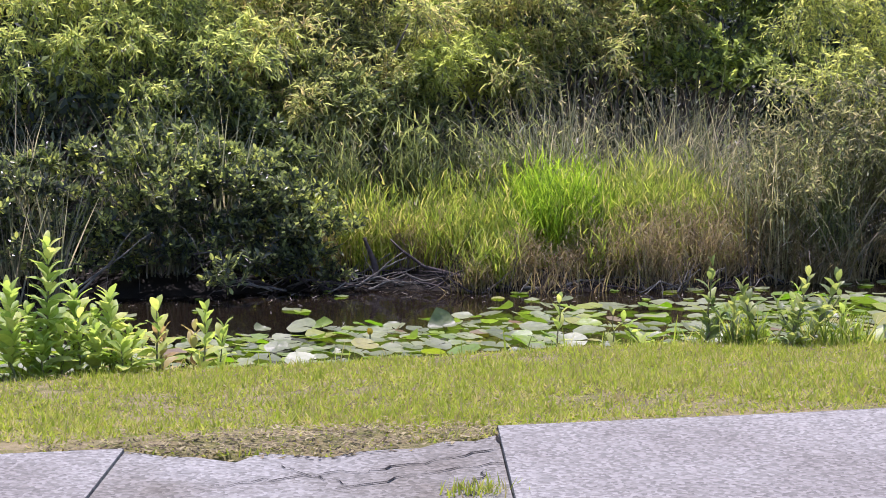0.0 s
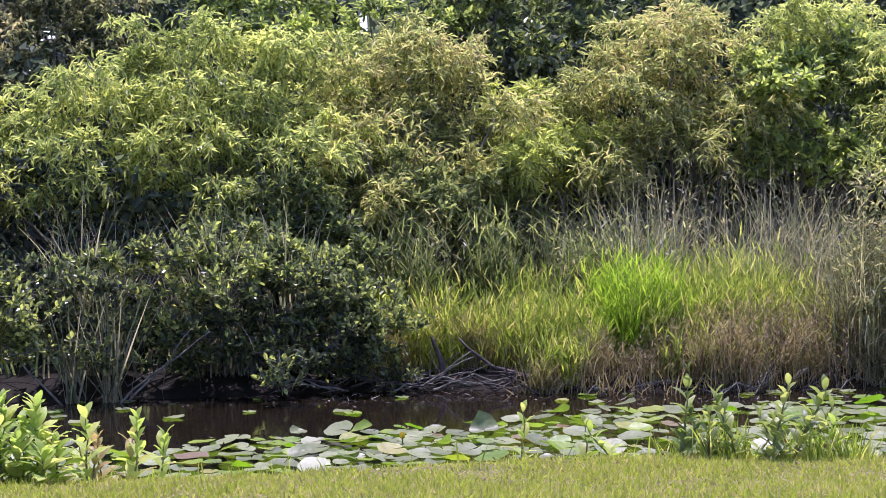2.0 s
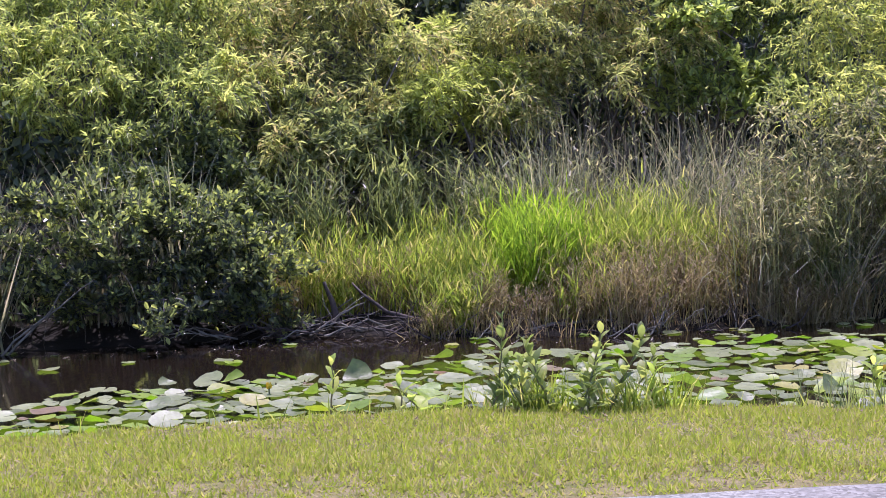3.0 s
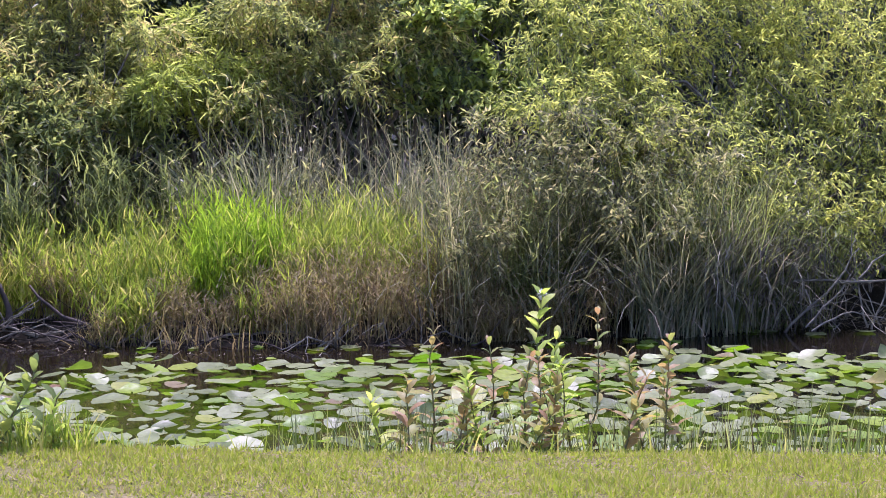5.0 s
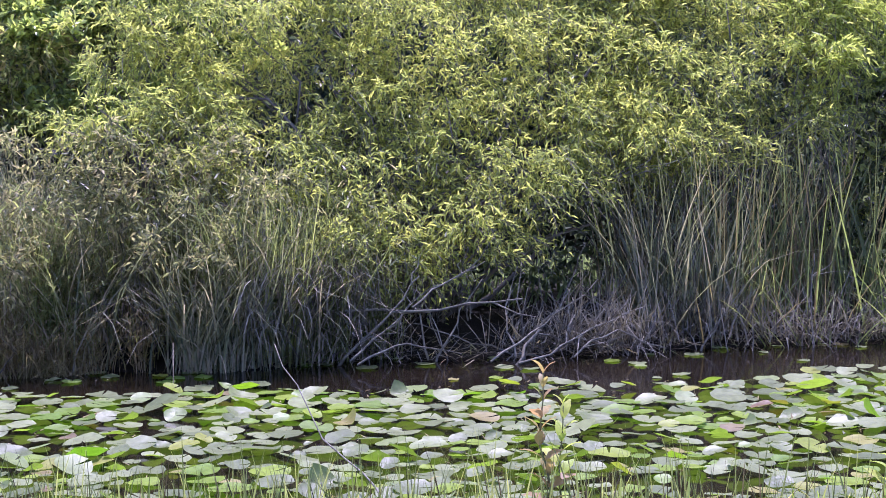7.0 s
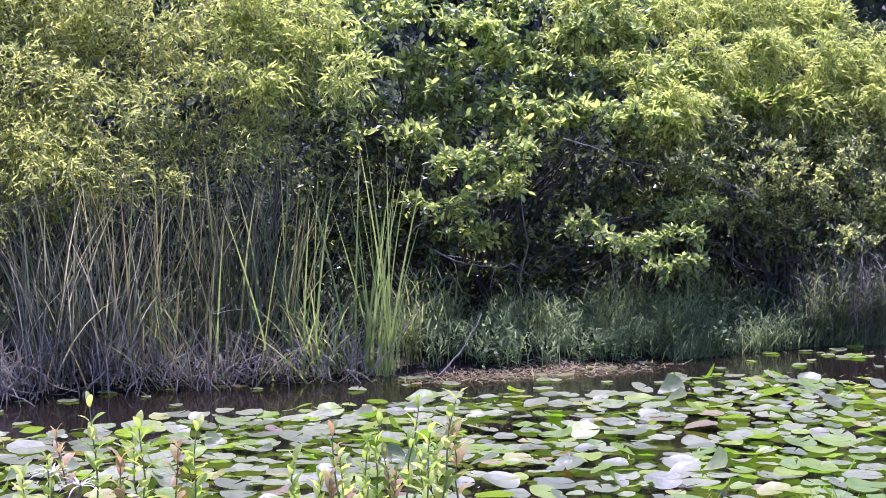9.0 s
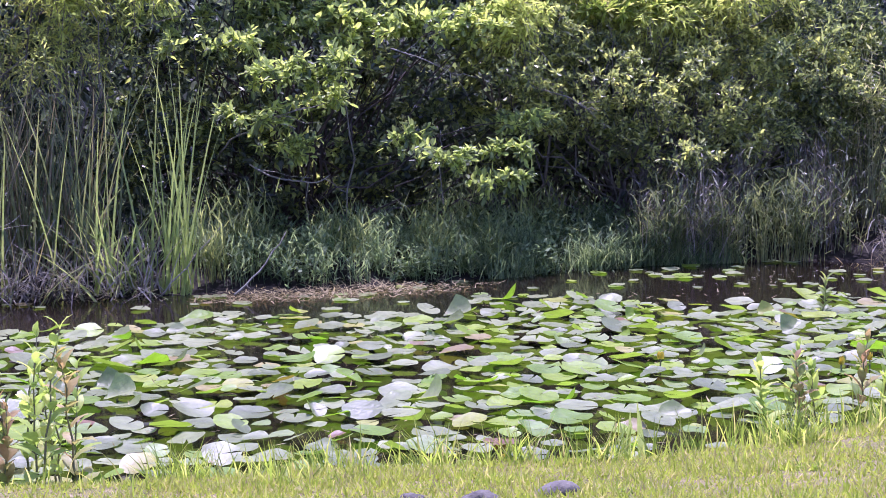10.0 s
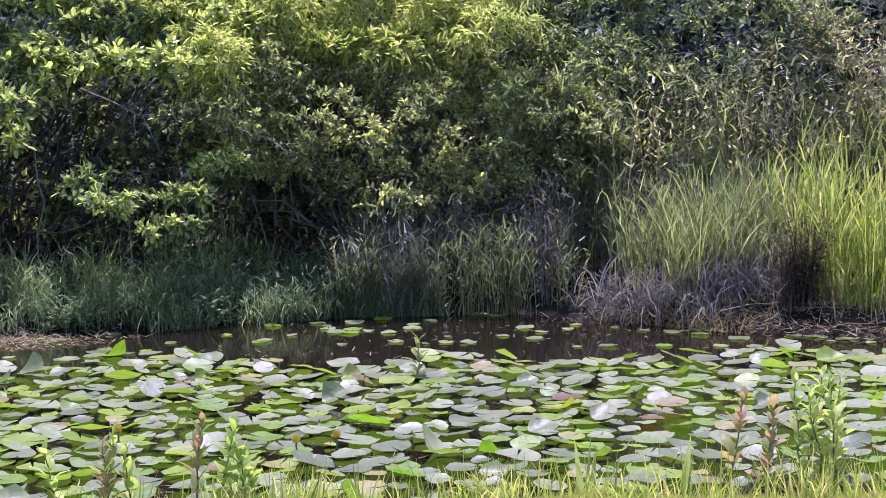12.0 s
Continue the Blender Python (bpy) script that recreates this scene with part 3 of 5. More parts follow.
# far bank: leafy stems, from the one end to the other
def leafy_stand(name, label, category, x0, x1, y0, y1, n, h, mat, seed, leaf=(0.18, 0.012), per=5, lean=0.10, bend=0.25, clump=0.0, low=0.2, out=0.55, stem=0.006, shape=None, curl=0.7):
    """Upright stems that carry narrow leaves all the way up."""
    rng = np.random.default_rng(seed)
    x, y = rng.uniform(x0, x1, n), rng.uniform(y0, y1, n)
    if clump:
        k = max(4, int(n / 22))
        c = rng.integers(0, k, n)
        cx, cy = rng.uniform(x0, x1, k), rng.uniform(y0, y1, k)
        x, y = cx[c] + rng.normal(0, clump * 0.6, n), cy[c] + rng.normal(0, clump * 0.5, n)
    y = np.maximum(y, shore_far(x) - 0.06)
    length = rng.uniform(0.55, 1.0, n) * h
    if clump:
        length = length * rng.uniform(0.62, 1.12, k)[c]
    if shape is not None:
        s = shape(x, y)
        keep = rng.uniform(0, 1, n) < s * 1.4
        x, y, length = x[keep], y[keep], length[keep] * (0.35 + 0.65 * s[keep])
    n = len(x)
    root = np.stack([x, y, land(x, y) - 0.03], 1)
    az, th, bd = rng.uniform(0, 2 * math.pi, n), np.abs(rng.normal(0, lean, n)), rng.normal(bend, bend * 0.5, n)
    pieces = [blades(rng, root, length, np.full(n, stem), th, bd, az, 3)]
    way = np.stack([np.cos(az), np.sin(az), np.zeros(n)], 1)
    for j in range(per):
        s = low + (1 - low) * (j + rng.uniform(0, 1, n)) / per
        a = th + bd * s * 0.5
        p = root + (np.sin(a)[:, None] * way + np.cos(a)[:, None] * np.array([0, 0, 1.0])) * (length * s)[:, None]
        pieces.append(blades(rng, p, leaf[0] * rng.uniform(0.6, 1.25, n), leaf[1] * rng.uniform(0.7, 1.2, n),
                             np.abs(rng.normal(out, 0.22, n)), rng.normal(curl, 0.35, n), rng.uniform(0, 2 * math.pi, n), 2))
    v, f = join(pieces)
    return tagged(new(name, solid(name, v, f, mat)), label, category, kind="stuff")


def marsh(x, y):
    top = 0 * x
    for cx, w, h in ((3.4, 0.45, 0.7), (4.05, 0.5, 0.86), (4.75, 0.45, 0.86), (5.5, 0.38, 1.0), (6.25, 0.5, 0.98), (6.95, 0.4, 0.75)):
        top = np.maximum(top, h * np.clip(1.25 - ((x - cx) / w) ** 2 - ((y - 13.4) / 1.15) ** 2, 0, 1))
    return top * step((y - 13.0 - 0.35 * step((4.7 - x) / 0.6)) / 0.15 + 1.0)


# reeds by the dark shrub
grass_patch("reed_clump", "pale grey-green reeds under the willow", "reeds", 0.9, 2.8, 13.6, 13.9, 120, 1.6, 0.018, PALE_SEDGE, 21, 0.16, 0.5, clump=0.09, segs=6)
grass_patch("reed_clump", "grey-green reeds with bent pale tips", "reeds", -0.8, 2.6, 13.6, 14.0, 220, 1.5, 0.018, SEDGE, 61, 0.16, 0.5, clump=0.10, segs=6)
grass_patch("reed_clump", "pale reed stalks leaning out over the water", "reeds", 0.95, 1.35, 12.8, 12.95, 66, 1.2, 0.016, SEDGE, 22, 0.36, 0.12, clump=0.04, segs=4)
grass_patch("reed_clump", "bleached reed leaves arched over before the dark thicket", "reeds", 1.2, 2.4, 13.5, 13.7, 16, 1.5, 0.02, BLEACHED, 62, 0.1, 2.2, segs=8)
# marsh grass
leafy_stand("grass_patch", "bright fresh green marsh grass on the bank", "grass", 2.95, 7.3, 12.7, 14.4, 4400, 0.86, FRESH, 23, (0.15, 0.012), 6, 0.10, 0.3, 0.13, 0.3, 0.42, 0.007, marsh, 0.5)
leafy_stand("grass_patch", "tall bright tuft of green marsh grass", "grass", 5.15, 5.85, 13.0, 13.8, 900, 0.98, FRESH_TUFT, 24, (0.18, 0.013), 6, 0.12, 0.3, 0.09, 0.3, 0.4, 0.009, dome(5.5, 13.4, 0.42, 0.5), 0.35)
leafy_stand("grass_patch", "yellow-green marsh grass with dry tips", "grass", 5.8, 7.1, 12.9, 14.0, 1500, 0.98, YELLOW_GRASS, 25, (0.14, 0.011), 6, 0.12, 0.3, 0.13, 0.35, 0.45, 0.007, dome(6.35, 13.5, 0.75, 0.7), 0.4)
leafy_stand("grass_patch", "green rushes low on the bank", "grass", 4.5, 7.3, 12.55, 13.1, 600, 0.45, FRESH, 48, (0.16, 0.012), 4, 0.12, 0.3, 0.09, 0.2, 0.4, 0.006)
leafy_stand("dry_grass", "stand of brown seeding grass stems", "grass", 3.0, 4.7, 13.3, 13.7, 900, 0.58, SEEDING, 46, (0.07, 0.009), 6, 0.12, 0.3, 0.10, 0.35, 0.8, 0.006)
leafy_stand("dry_grass", "stand of brown seeding grass stems", "grass", 5.6, 7.5, 12.3, 13.0, 1500, 0.66, SEEDING, 47, (0.07, 0.009), 6, 0.12, 0.3, 0.12, 0.35, 0.8, 0.006)
leafy_stand("dry_grass", "dry brown stems standing among the green grass", "grass", 4.4, 5.8, 12.55, 13.0, 560, 0.45, SEEDING, 42, (0.07, 0.009), 6, 0.13, 0.3, 0.09, 0.35, 0.8, 0.006)
grass_patch("dry_grass", "brown dry grass along the waterline", "grass", 4.3, 7.6, 12.2, 13.2, 700, 0.34, 0.009, SEEDING, 26, 0.35, 0.8)
# behind the marsh grass
leafy_stand("weed_patch", "green weeds and grass behind the marsh grass", "weeds", 3.5, 5.8, 14.1, 14.9, 550, 1.3, WEED, 27, (0.19, 0.014), 7, 0.08, 0.25, 0.12, 0.25, 0.5, 0.008)
leafy_stand("weed_patch", "olive weeds with brown stems behind the marsh grass", "weeds", 3.4, 6.2, 14.0, 15.0, 700, 1.25, GREY_WEED, 57, (0.11, 0.02), 8, 0.10, 0.3, 0.12, 0.3, 0.8, 0.008)
grass_patch("sedge_clump", "grey-green arching sedge with pale blades", "sedge", 5.6, 7.5, 13.9, 14.6, 900, 1.7, 0.012, PALE_SEDGE, 28, 0.13, 1.0, clump=0.13, segs=5)
grass_patch("sedge_clump", "grey-green sedge behind the marsh grass", "sedge", 5.5, 7.7, 13.8, 14.6, 900, 1.45, 0.012, SEDGE, 52, 0.16, 1.1, clump=0.13, segs=5)
leafy_stand("weed_patch", "dull brown-green seeding weeds among the sedge", "weeds", 5.4, 7.6, 14.0, 14.8, 300, 1.5, GREY_WEED, 67, (0.09, 0.013), 8, 0.10, 0.3, 0.12, 0.3, 0.8, 0.007)
# brown-green weeds and reeds on the point
leafy_stand("reed_clump", "brown dry weeds mixed with green stems", "reeds", 7.0, 9.0, 12.5, 13.6, 260, 1.6, DEAD, 29, (0.10, 0.011), 8, 0.10, 0.35, 0.12, 0.15, 0.9, 0.007)
leafy_stand("reed_clump", "grey-green narrow-leaved weeds on the point", "reeds", 7.1, 10.0, 12.35, 13.3, 1000, 1.5, GREY_WEED, 69, (0.11, 0.014), 8, 0.11, 0.4, 0.12, 0.15, 0.9, 0.007)
leafy_stand("reed_clump", "green leafy stems among the grey weeds", "reeds", 7.2, 9.9, 12.3, 13.2, 900, 1.45, WEED, 71, (0.10, 0.016), 8, 0.11, 0.4, 0.10, 0.15, 0.9, 0.006)
grass_patch("sedge_clump", "grey-green sedge among dry reeds", "sedge", 7.0, 9.7, 12.3, 13.3, 900, 1.5, 0.012, SEDGE, 30, 0.16, 1.2, clump=0.13, segs=5)
grass_patch("sedge_clump", "dark green sedge standing before the reeds", "sedge", 8.4, 9.5, 12.1, 12.4, 420, 1.15, 0.013, SEDGE, 56, 0.18, 1.0, clump=0.1, segs=5)
leafy_stand("dry_grass", "tan seeding weeds at the foot of the sedge", "grass", 7.0, 8.2, 12.15, 12.5, 320, 0.5, SEEDING, 70, (0.08, 0.010), 6, 0.2, 0.5, 0.1, 0.2, 0.9, 0.006)
grass_patch("reed_skirt", "straw-coloured stems bent over at the foot of the weeds", "reeds", 7.0, 8.2, 12.15, 12.5, 260, 0.5, 0.009, STRAW, 68, 0.5, 1.2, clump=0.12, segs=4)
grass_patch("reed_skirt", "dead grey reeds hanging down to the water", "reeds", 8.8, 9.75, 12.1, 12.4, 420, 0.75, 0.011, ASHEN, 31, 0.3, 2.6, clump=0.10, hang=0.6, segs=5)
grass_patch("reed_clump", "dead grey reeds under the willow boughs", "reeds", 9.3, 12.4, 12.6, 13.6, 220, 0.95, 0.010, ASHEN, 32, 0.35, 0.9, clump=0.18, segs=5)
grass_patch("reed_clump", "upright pale grey-green reed stems with bent tips", "reeds", 7.1, 9.2, 12.35, 13.0, 170, 1.6, 0.010, SEDGE, 76, 0.10, 0.8, clump=0.14, segs=6)
grass_patch("sedge_clump", "dense dark green tuft of upright sedge", "sedge", 8.75, 9.5, 12.2, 12.5, 330, 1.45, 0.013, WEED, 77, 0.11, 0.5, clump=0.10, segs=5)
grass_patch("reed_clump", "bleached reed stalks leaning out of the weeds", "reeds", 7.0, 9.6, 12.2, 12.6, 46, 1.5, 0.012, BLEACHED, 78, 0.25, 1.4, segs=7)
# cattails
grass_patch("reed_clump", "tall dry brown cattail leaves", "reeds", 11.9, 13.9, 12.6, 13.3, 130, 1.75, 0.015, DEAD, 33, 0.12, 0.35, clump=0.16, segs=6)
grass_patch("reed_clump", "tall green cattail leaves among dry ones", "reeds", 12.0, 14.1, 12.5, 13.3, 130, 1.75, 0.018, CATTAIL_DIM, 34, 0.16, 0.3, clump=0.16, segs=6)
grass_patch("reed_clump", "grey-green cattail leaves leaning among dry ones", "reeds", 11.6, 13.9, 12.5, 13.4, 230, 1.6, 0.014, SEDGE, 45, 0.18, 0.5, clump=0.18, segs=6)
grass_patch("reed_clump", "tan dry reed stalks standing among the cattails", "reeds", 12.6, 14.0, 12.5, 13.0, 80, 1.85, 0.012, STRAW, 53, 0.12, 0.3, clump=0.16, segs=6)
grass_patch("reed_skirt", "olive reed leaves bent over towards the water", "reeds", 11.6, 14.2, 12.2, 12.7, 110, 0.9, 0.018, CATTAIL, 49, 0.7, 0.6, clump=0.10, segs=5)
grass_patch("reed_skirt", "long straw-coloured stalks fallen across the reeds", "reeds", 11.6, 14.2, 12.2, 12.7, 60, 1.0, 0.012, STRAW, 50, 1.0, 0.4)
grass_patch("reed_skirt", "broken dead reeds fallen towards the water", "reeds", 10.9, 14.3, 12.05, 12.6, 850, 0.62, 0.010, ASHEN, 35, 0.6, 1.5, clump=0.16, hang=0.12, segs=4)
grass_patch("reed_skirt", "pale broken stalks lying over the waterline", "reeds", 9.6, 14.4, 11.95, 12.4, 420, 0.5, 0.011, ASHEN, 58, 1.35, 0.5, clump=0.16, hang=0.10)
# shaded shore
leafy_stand("bank_grass", "soft green grass in the shade of the shrubs", "grass", 14.5, 18.7, 12.25, 13.5, 2200, 0.42, SHADE_TINTED_GRASS, 36, (0.09, 0.010), 6, 0.15, 0.4, 0.10, 0.15, 0.7, 0.005)
leafy_stand("bank_weeds", "low broad-leaved weeds among the shaded grass", "weeds", 14.5, 18.8, 12.2, 13.4, 1000, 0.34, SHADE_TINTED_GRASS, 44, (0.07, 0.028), 6, 0.2, 0.3, 0.12, 0.15, 1.0, 0.006)
grass_patch("bank_grass", "pale green grass hanging over the water", "grass", 16.6, 18.75, 12.1, 12.75, 1500, 0.30, 0.010, SHADE_TINTED_GRASS, 37, 0.35, 0.8, clump=0.12)
leafy_stand("bank_grass", "taller green blades among the shaded grass", "grass", 14.6, 18.6, 12.3, 13.2, 260, 0.62, WEED, 59, (0.2, 0.012), 4, 0.12, 0.4, 0.08, 0.3, 0.4, 0.006)
leafy_stand("reed_clump", "dim dry stems in the shade of the shrub", "reeds", 18.2, 20.4, 12.2, 13.2, 420, 0.95, ASHEN, 38, (0.10, 0.011), 5, 0.08, 0.3, 0.10, 0.15, 0.7, 0.007)
leafy_stand("reed_clump", "dim green stems in the shade of the shrub", "reeds", 18.2, 20.4, 12.1, 13.2, 700, 0.85, CATTAIL_DIM, 54, (0.14, 0.012), 5, 0.10, 0.3, 0.10, 0.15, 0.7, 0.007)
# end of the pond
grass_patch("grass_patch", "tall green grass arching on the bank", "grass", 20.25, 21.5, 11.6, 12.3, 520, 1.15, 0.011, WEED, 39, 0.14, 0.6, clump=0.14, segs=5)
leafy_stand("grass_patch", "green leafy grass over the dead mound on the bank", "grass", 20.25, 21.5, 11.5, 12.2, 560, 0.98, WEED, 74, (0.20, 0.011), 5, 0.12, 0.4, 0.12, 0.3, 0.35, 0.006)
grass_patch("reed_skirt", "mound of dead grey stems under the bank grass", "reeds", 20.05, 21.35, 11.3, 11.6, 620, 0.55, 0.010, ASHEN, 75, 0.7, 1.6, clump=0.12, hang=0.22, segs=5)
grass_patch("grass_patch", "grey-green bank grass with dry blades", "grass", 20.0, 21.8, 11.5, 12.4, 150, 1.25, 0.011, SEDGE, 51, 0.2, 0.9, clump=0.14, segs=5)
leafy_stand("grass_patch", "tall yellow-green grass on the bank", "grass", 21.4, 24.5, 10.9, 12.1, 1500, 1.4, YELLOW_GRASS, 40, (0.22, 0.013), 5, 0.13, 0.3, 0.14, 0.15, 0.25, 0.008, None, 0.4)
leafy_stand("grass_patch", "brown withered stalks among the bank grass", "grass", 21.15, 21.45, 11.1, 11.3, 110, 0.95, DARK_LITTER, 64, (0.09, 0.016), 9, 0.10, 0.3, 0.07, 0.1, 1.1, 0.010)
leafy_stand("weed_patch", "tall leafy weeds above the bank grass", "weeds", 20.2, 23.8, 12.7, 13.4, 900, 1.95, GREY_WEED, 65, (0.10, 0.022), 9, 0.08, 0.2, 0.12, 0.35, 0.9, 0.008)
leafy_stand("weed_patch", "tall green weeds above the bank grass", "weeds", 20.2, 23.8, 12.8, 13.5, 600, 1.8, WEED, 66, (0.16, 0.016), 8, 0.08, 0.3, 0.12, 0.35, 0.6, 0.008)
grass_patch("weed_patch", "low green weeds on the litter of the bank", "weeds", 20.2, 22.4, 10.7, 12.0, 380, 0.22, 0.011, WEED, 60, 0.35, 0.7, clump=0.10)
grass_patch("dry_grass", "brown dead grass fallen at the waterline", "grass", 19.9, 23.0, 10.5, 11.9, 900, 0.30, 0.009, SEEDING, 41, 0.9, 0.9, clump=0.16)
grass_patch("ground_cover", "low leafy ground cover under the thicket", "weeds", -3, 25, 13.7, 16.0, 6000, 0.38, 0.030, SHADE_TINTED_GRASS, 43, 0.35, 0.8, segs=2)

# ---- trees and shrubs ----
def shrub(name, label, foot, blobs, mat, seed, twigs, per, size, shape, droop=0.4, reach=0.35, bark=BARK, loose=False, limbs=1, thick=0.03, flat=0.6, spread=0.8, stick=0.0022, category="shrub"):
    """A woody plant: limbs from the foot to each bough, and boughs of many single leaves on twigs."""
    rng = np.random.default_rng(seed)
    gz = float(land(foot[0], foot[1])) - 0.05
    root = tagged(new(name), label, category)
    root.location = (foot[0], foot[1], gz)
    o = np.array([foot[0], foot[1], gz])
    blobs = np.array(blobs, float)
    size_of = (blobs[:, 3] * blobs[:, 5]) + blobs[:, 3] * blobs[:, 4] * 0.5
    count = rng.multinomial(twigs, size_of / size_of.sum())
    P, D, TW = [], [], []
    for b, k in zip(blobs, count):
        c, r = b[:3], b[3:6]
        for _ in range(limbs):
            start = np.array([foot[0] + rng.normal(0, 0.12), foot[1] + rng.normal(0, 0.1), gz])
            end = c + rng.normal(0, 0.25, 3) * r
            pts = crooked(rng, start, end, 9, 0.16)
            v, f = tube(pts - o, np.linspace(thick, thick * 0.25, 9) * rng.uniform(0.7, 1.2), 5)
            part("limb", solid("limb", v, f, bark, True), root)
        m = max(7, int((24 if loose else 32) * r[0] * (r[1] + r[2])))
        cu = unit(rng.normal(0, 1, (m, 3)))
        cu[:, 1] = np.where((cu[:, 1] > 0.2) & (rng.uniform(0, 1, m) < 0.6), -cu[:, 1], cu[:, 1])
        spots = c + r * cu * (rng.uniform(0.25, 1.05, m) ** 0.6 * lumps(cu, rng))[:, None]
        share = rng.integers(0, m, k)
        u = unit(rng.normal(0, 1, (k, 3)))
        s = spots[share] + u * r * rng.uniform(0.03, 0.45 if loose else 0.16, (k, 1))
        u = unit(cu[share] * 0.6 + u * 0.8)
        d = unit(u * np.array([0.9, 0.9, 0.6]) + np.array([0, 0, 0.35]) + rng.normal(0, 0.45, (k, 3)))
        tl = (0.85 if loose else 0.62) * reach * rng.uniform(0.6, 1.4, k)
        for j in range(per):
            a = (j + 0.6) / per
            P.append(s + d * (a * tl)[:, None] - np.array([0, 0, 1.0]) * (droop * a * a * tl)[:, None])
            tan = d - np.array([0, 0, 2.0]) * droop * a
            D.append(unit(tan) * 0.7 + unit(rng.normal(0, 1, (k, 3))) * spread - np.array([0, 0, 0.35]) * droop)
        TW.append((s, s + d * (0.55 * tl)[:, None] - np.array([0, 0, 1.0]) * (droop * 0.3 * tl)[:, None], s + d * tl[:, None] - np.array([0, 0, 1.0]) * (droop * tl)[:, None]))
    P, D = np.concatenate(P), np.concatenate(D)
    n = len(P)
    L = size[0] * rng.uniform(0.65, 1.25, n)
    v, f = leaves(rng, shape, P - o, D, L, L * size[1], flat)
    part("crown", solid("crown", v, f, mat), root)
    a, m, e = (np.concatenate([t[i] for t in TW]) - o for i in range(3))
    v = np.stack([a, a + (stick * 2, 0, 0), m, m + (stick * 1.6, 0, stick), e, e + (stick, 0, stick)], 1).reshape(-1, 3)
    base = (np.arange(len(a)) * 6)[:, None, None]
    f = (base + np.array([(0, 1, 3, 2), (2, 3, 5, 4)])[None]).reshape(-1, 4)
    tagged(part("twigwork", solid("twigwork", v, f, bark), root), kind="stuff")
    return root


def boughs(seed, n, xs, low, high, y, back=0.25, r=0.3, thin=0.6, deep=0.8):
    """Boughs spread evenly over the face of a crown, between a lower and an upper outline; the face leans back as it rises."""
    rng = np.random.default_rng(seed)
    out = []
    for k in range(n * 14):
        x = rng.uniform(xs[0], xs[-1])
        lo, hi = np.interp(x, xs, low), np.interp(x, xs, high)
        if rng.uniform() > (hi - lo) / max(b - a for a, b in zip(low, high)):
            continue
        z = rng.uniform(lo, hi)
        if out and min(math.hypot(x - b[0], z - b[2]) for b in out) < r * (0.95 - 0.45 * k / (n * 14)):
            continue
        q = r * rng.uniform(0.75, 1.2)
        out.append((x, y + back * (z - min(low)) + rng.normal(0, 0.20), z, q, q * deep, q * thin))
        if len(out) == n:
            break
    return out


W = (0.085, 0.22)
S = "dense dark glossy shrub overhanging the water"
# behind the dark shrub: the large willow, then the smaller ones along the bank
shrub("willow", "yellow-green willow with drooping narrow leaves on the far bank", (1.7, 15.4), boughs(1, 46, (-0.9, 0.2, 1.0, 1.3, 2.1, 2.8, 3.4), (1.55, 1.5, 1.5, 1.5, 1.45, 1.5, 1.6), (2.2, 2.3, 2.55, 2.85, 3.05, 2.95, 2.6), 14.8, 0.75, 0.36), WILLOW, 101, 3300, 9, W, LANCE, 0.6)
shrub("willow", "olive willow with browning narrow leaves", (4.1, 15.8), boughs(2, 30, (3.25, 3.7, 4.4, 4.85), (1.5, 1.35, 1.5, 1.8), (2.6, 2.9, 3.05, 2.6), 15.0, 0.75, 0.34), WILLOW_OLIVE, 102, 2000, 9, W, LANCE, 0.5)
shrub("willow", "bright yellow-green young willow", (5.3, 15.2), boughs(3, 13, (4.85, 5.3, 5.9), (1.75, 1.5, 1.55), (2.5, 2.5, 2.0), 15.2, 0.7, 0.28), YELLOW, 103, 950, 9, W, LANCE, 0.6)
shrub("willow", "olive willow with grey twigs", (6.7, 16.0), boughs(4, 30, (5.7, 6.2, 6.9, 7.5), (1.6, 1.65, 1.75, 1.85), (2.4, 3.0, 3.2, 2.7), 15.1, 0.7, 0.35), WILLOW_OLIVE, 104, 1900, 9, W, LANCE, 0.5)
shrub("shrub", "dark green broad-leaved shrub between the willows", (8.0, 16.0), boughs(5, 26, (7.2, 7.9, 8.8, 9.4), (1.5, 1.5, 1.6, 1.9), (2.5, 2.9, 2.9, 2.6), 14.9, 0.7, 0.32), BROAD, 105, 1500, 7, (0.085, 0.45), OVAL, 0.1, 0.2)
shrub("willow", "pale yellow-green willow behind the sedge", (8.3, 16.6), boughs(15, 10, (7.6, 8.2, 8.9), (2.6, 2.5, 2.6), (3.1, 3.3, 3.2), 15.9, 0.2, 0.32), WILLOW, 126, 600, 9, W, LANCE, 0.5)
shrub("shrub", "mid-green leafy shrub beside the dark one", (3.1, 14.6), boughs(6, 26, (2.1, 2.65, 3.2, 3.6), (0.9, 0.55, 0.35, 0.5), (1.5, 1.75, 1.55, 1.1), 14.0, 0.5, 0.26), BROAD_MID, 123, 1450, 7, (0.07, 0.45), OVAL, 0.1, 0.16, thick=0.012)
shrub("shrub", "green leafy shrub under the olive willow", (4.0, 15.2), boughs(16, 12, (3.3, 3.9, 4.9), (1.1, 1.0, 1.1), (1.7, 1.65, 1.5), 14.9, 0.3, 0.28), WEED, 106, 700, 8, (0.075, 0.35), OVAL, 0.2, 0.2)
shrub("shrub", S, (2.2, 14.0), boughs(7, 54, (0.95, 1.6, 2.4, 3.0, 3.45), (0.36, 0.30, 0.22, 0.14, 0.12), (1.0, 1.12, 1.1, 0.95, 0.75), 13.05, 0.5, 0.19), BROAD_DARK_SHADED, 107, 2300, 7, (0.056, 0.52), OVAL, -0.3, 0.13, thick=0.012, flat=0.8)
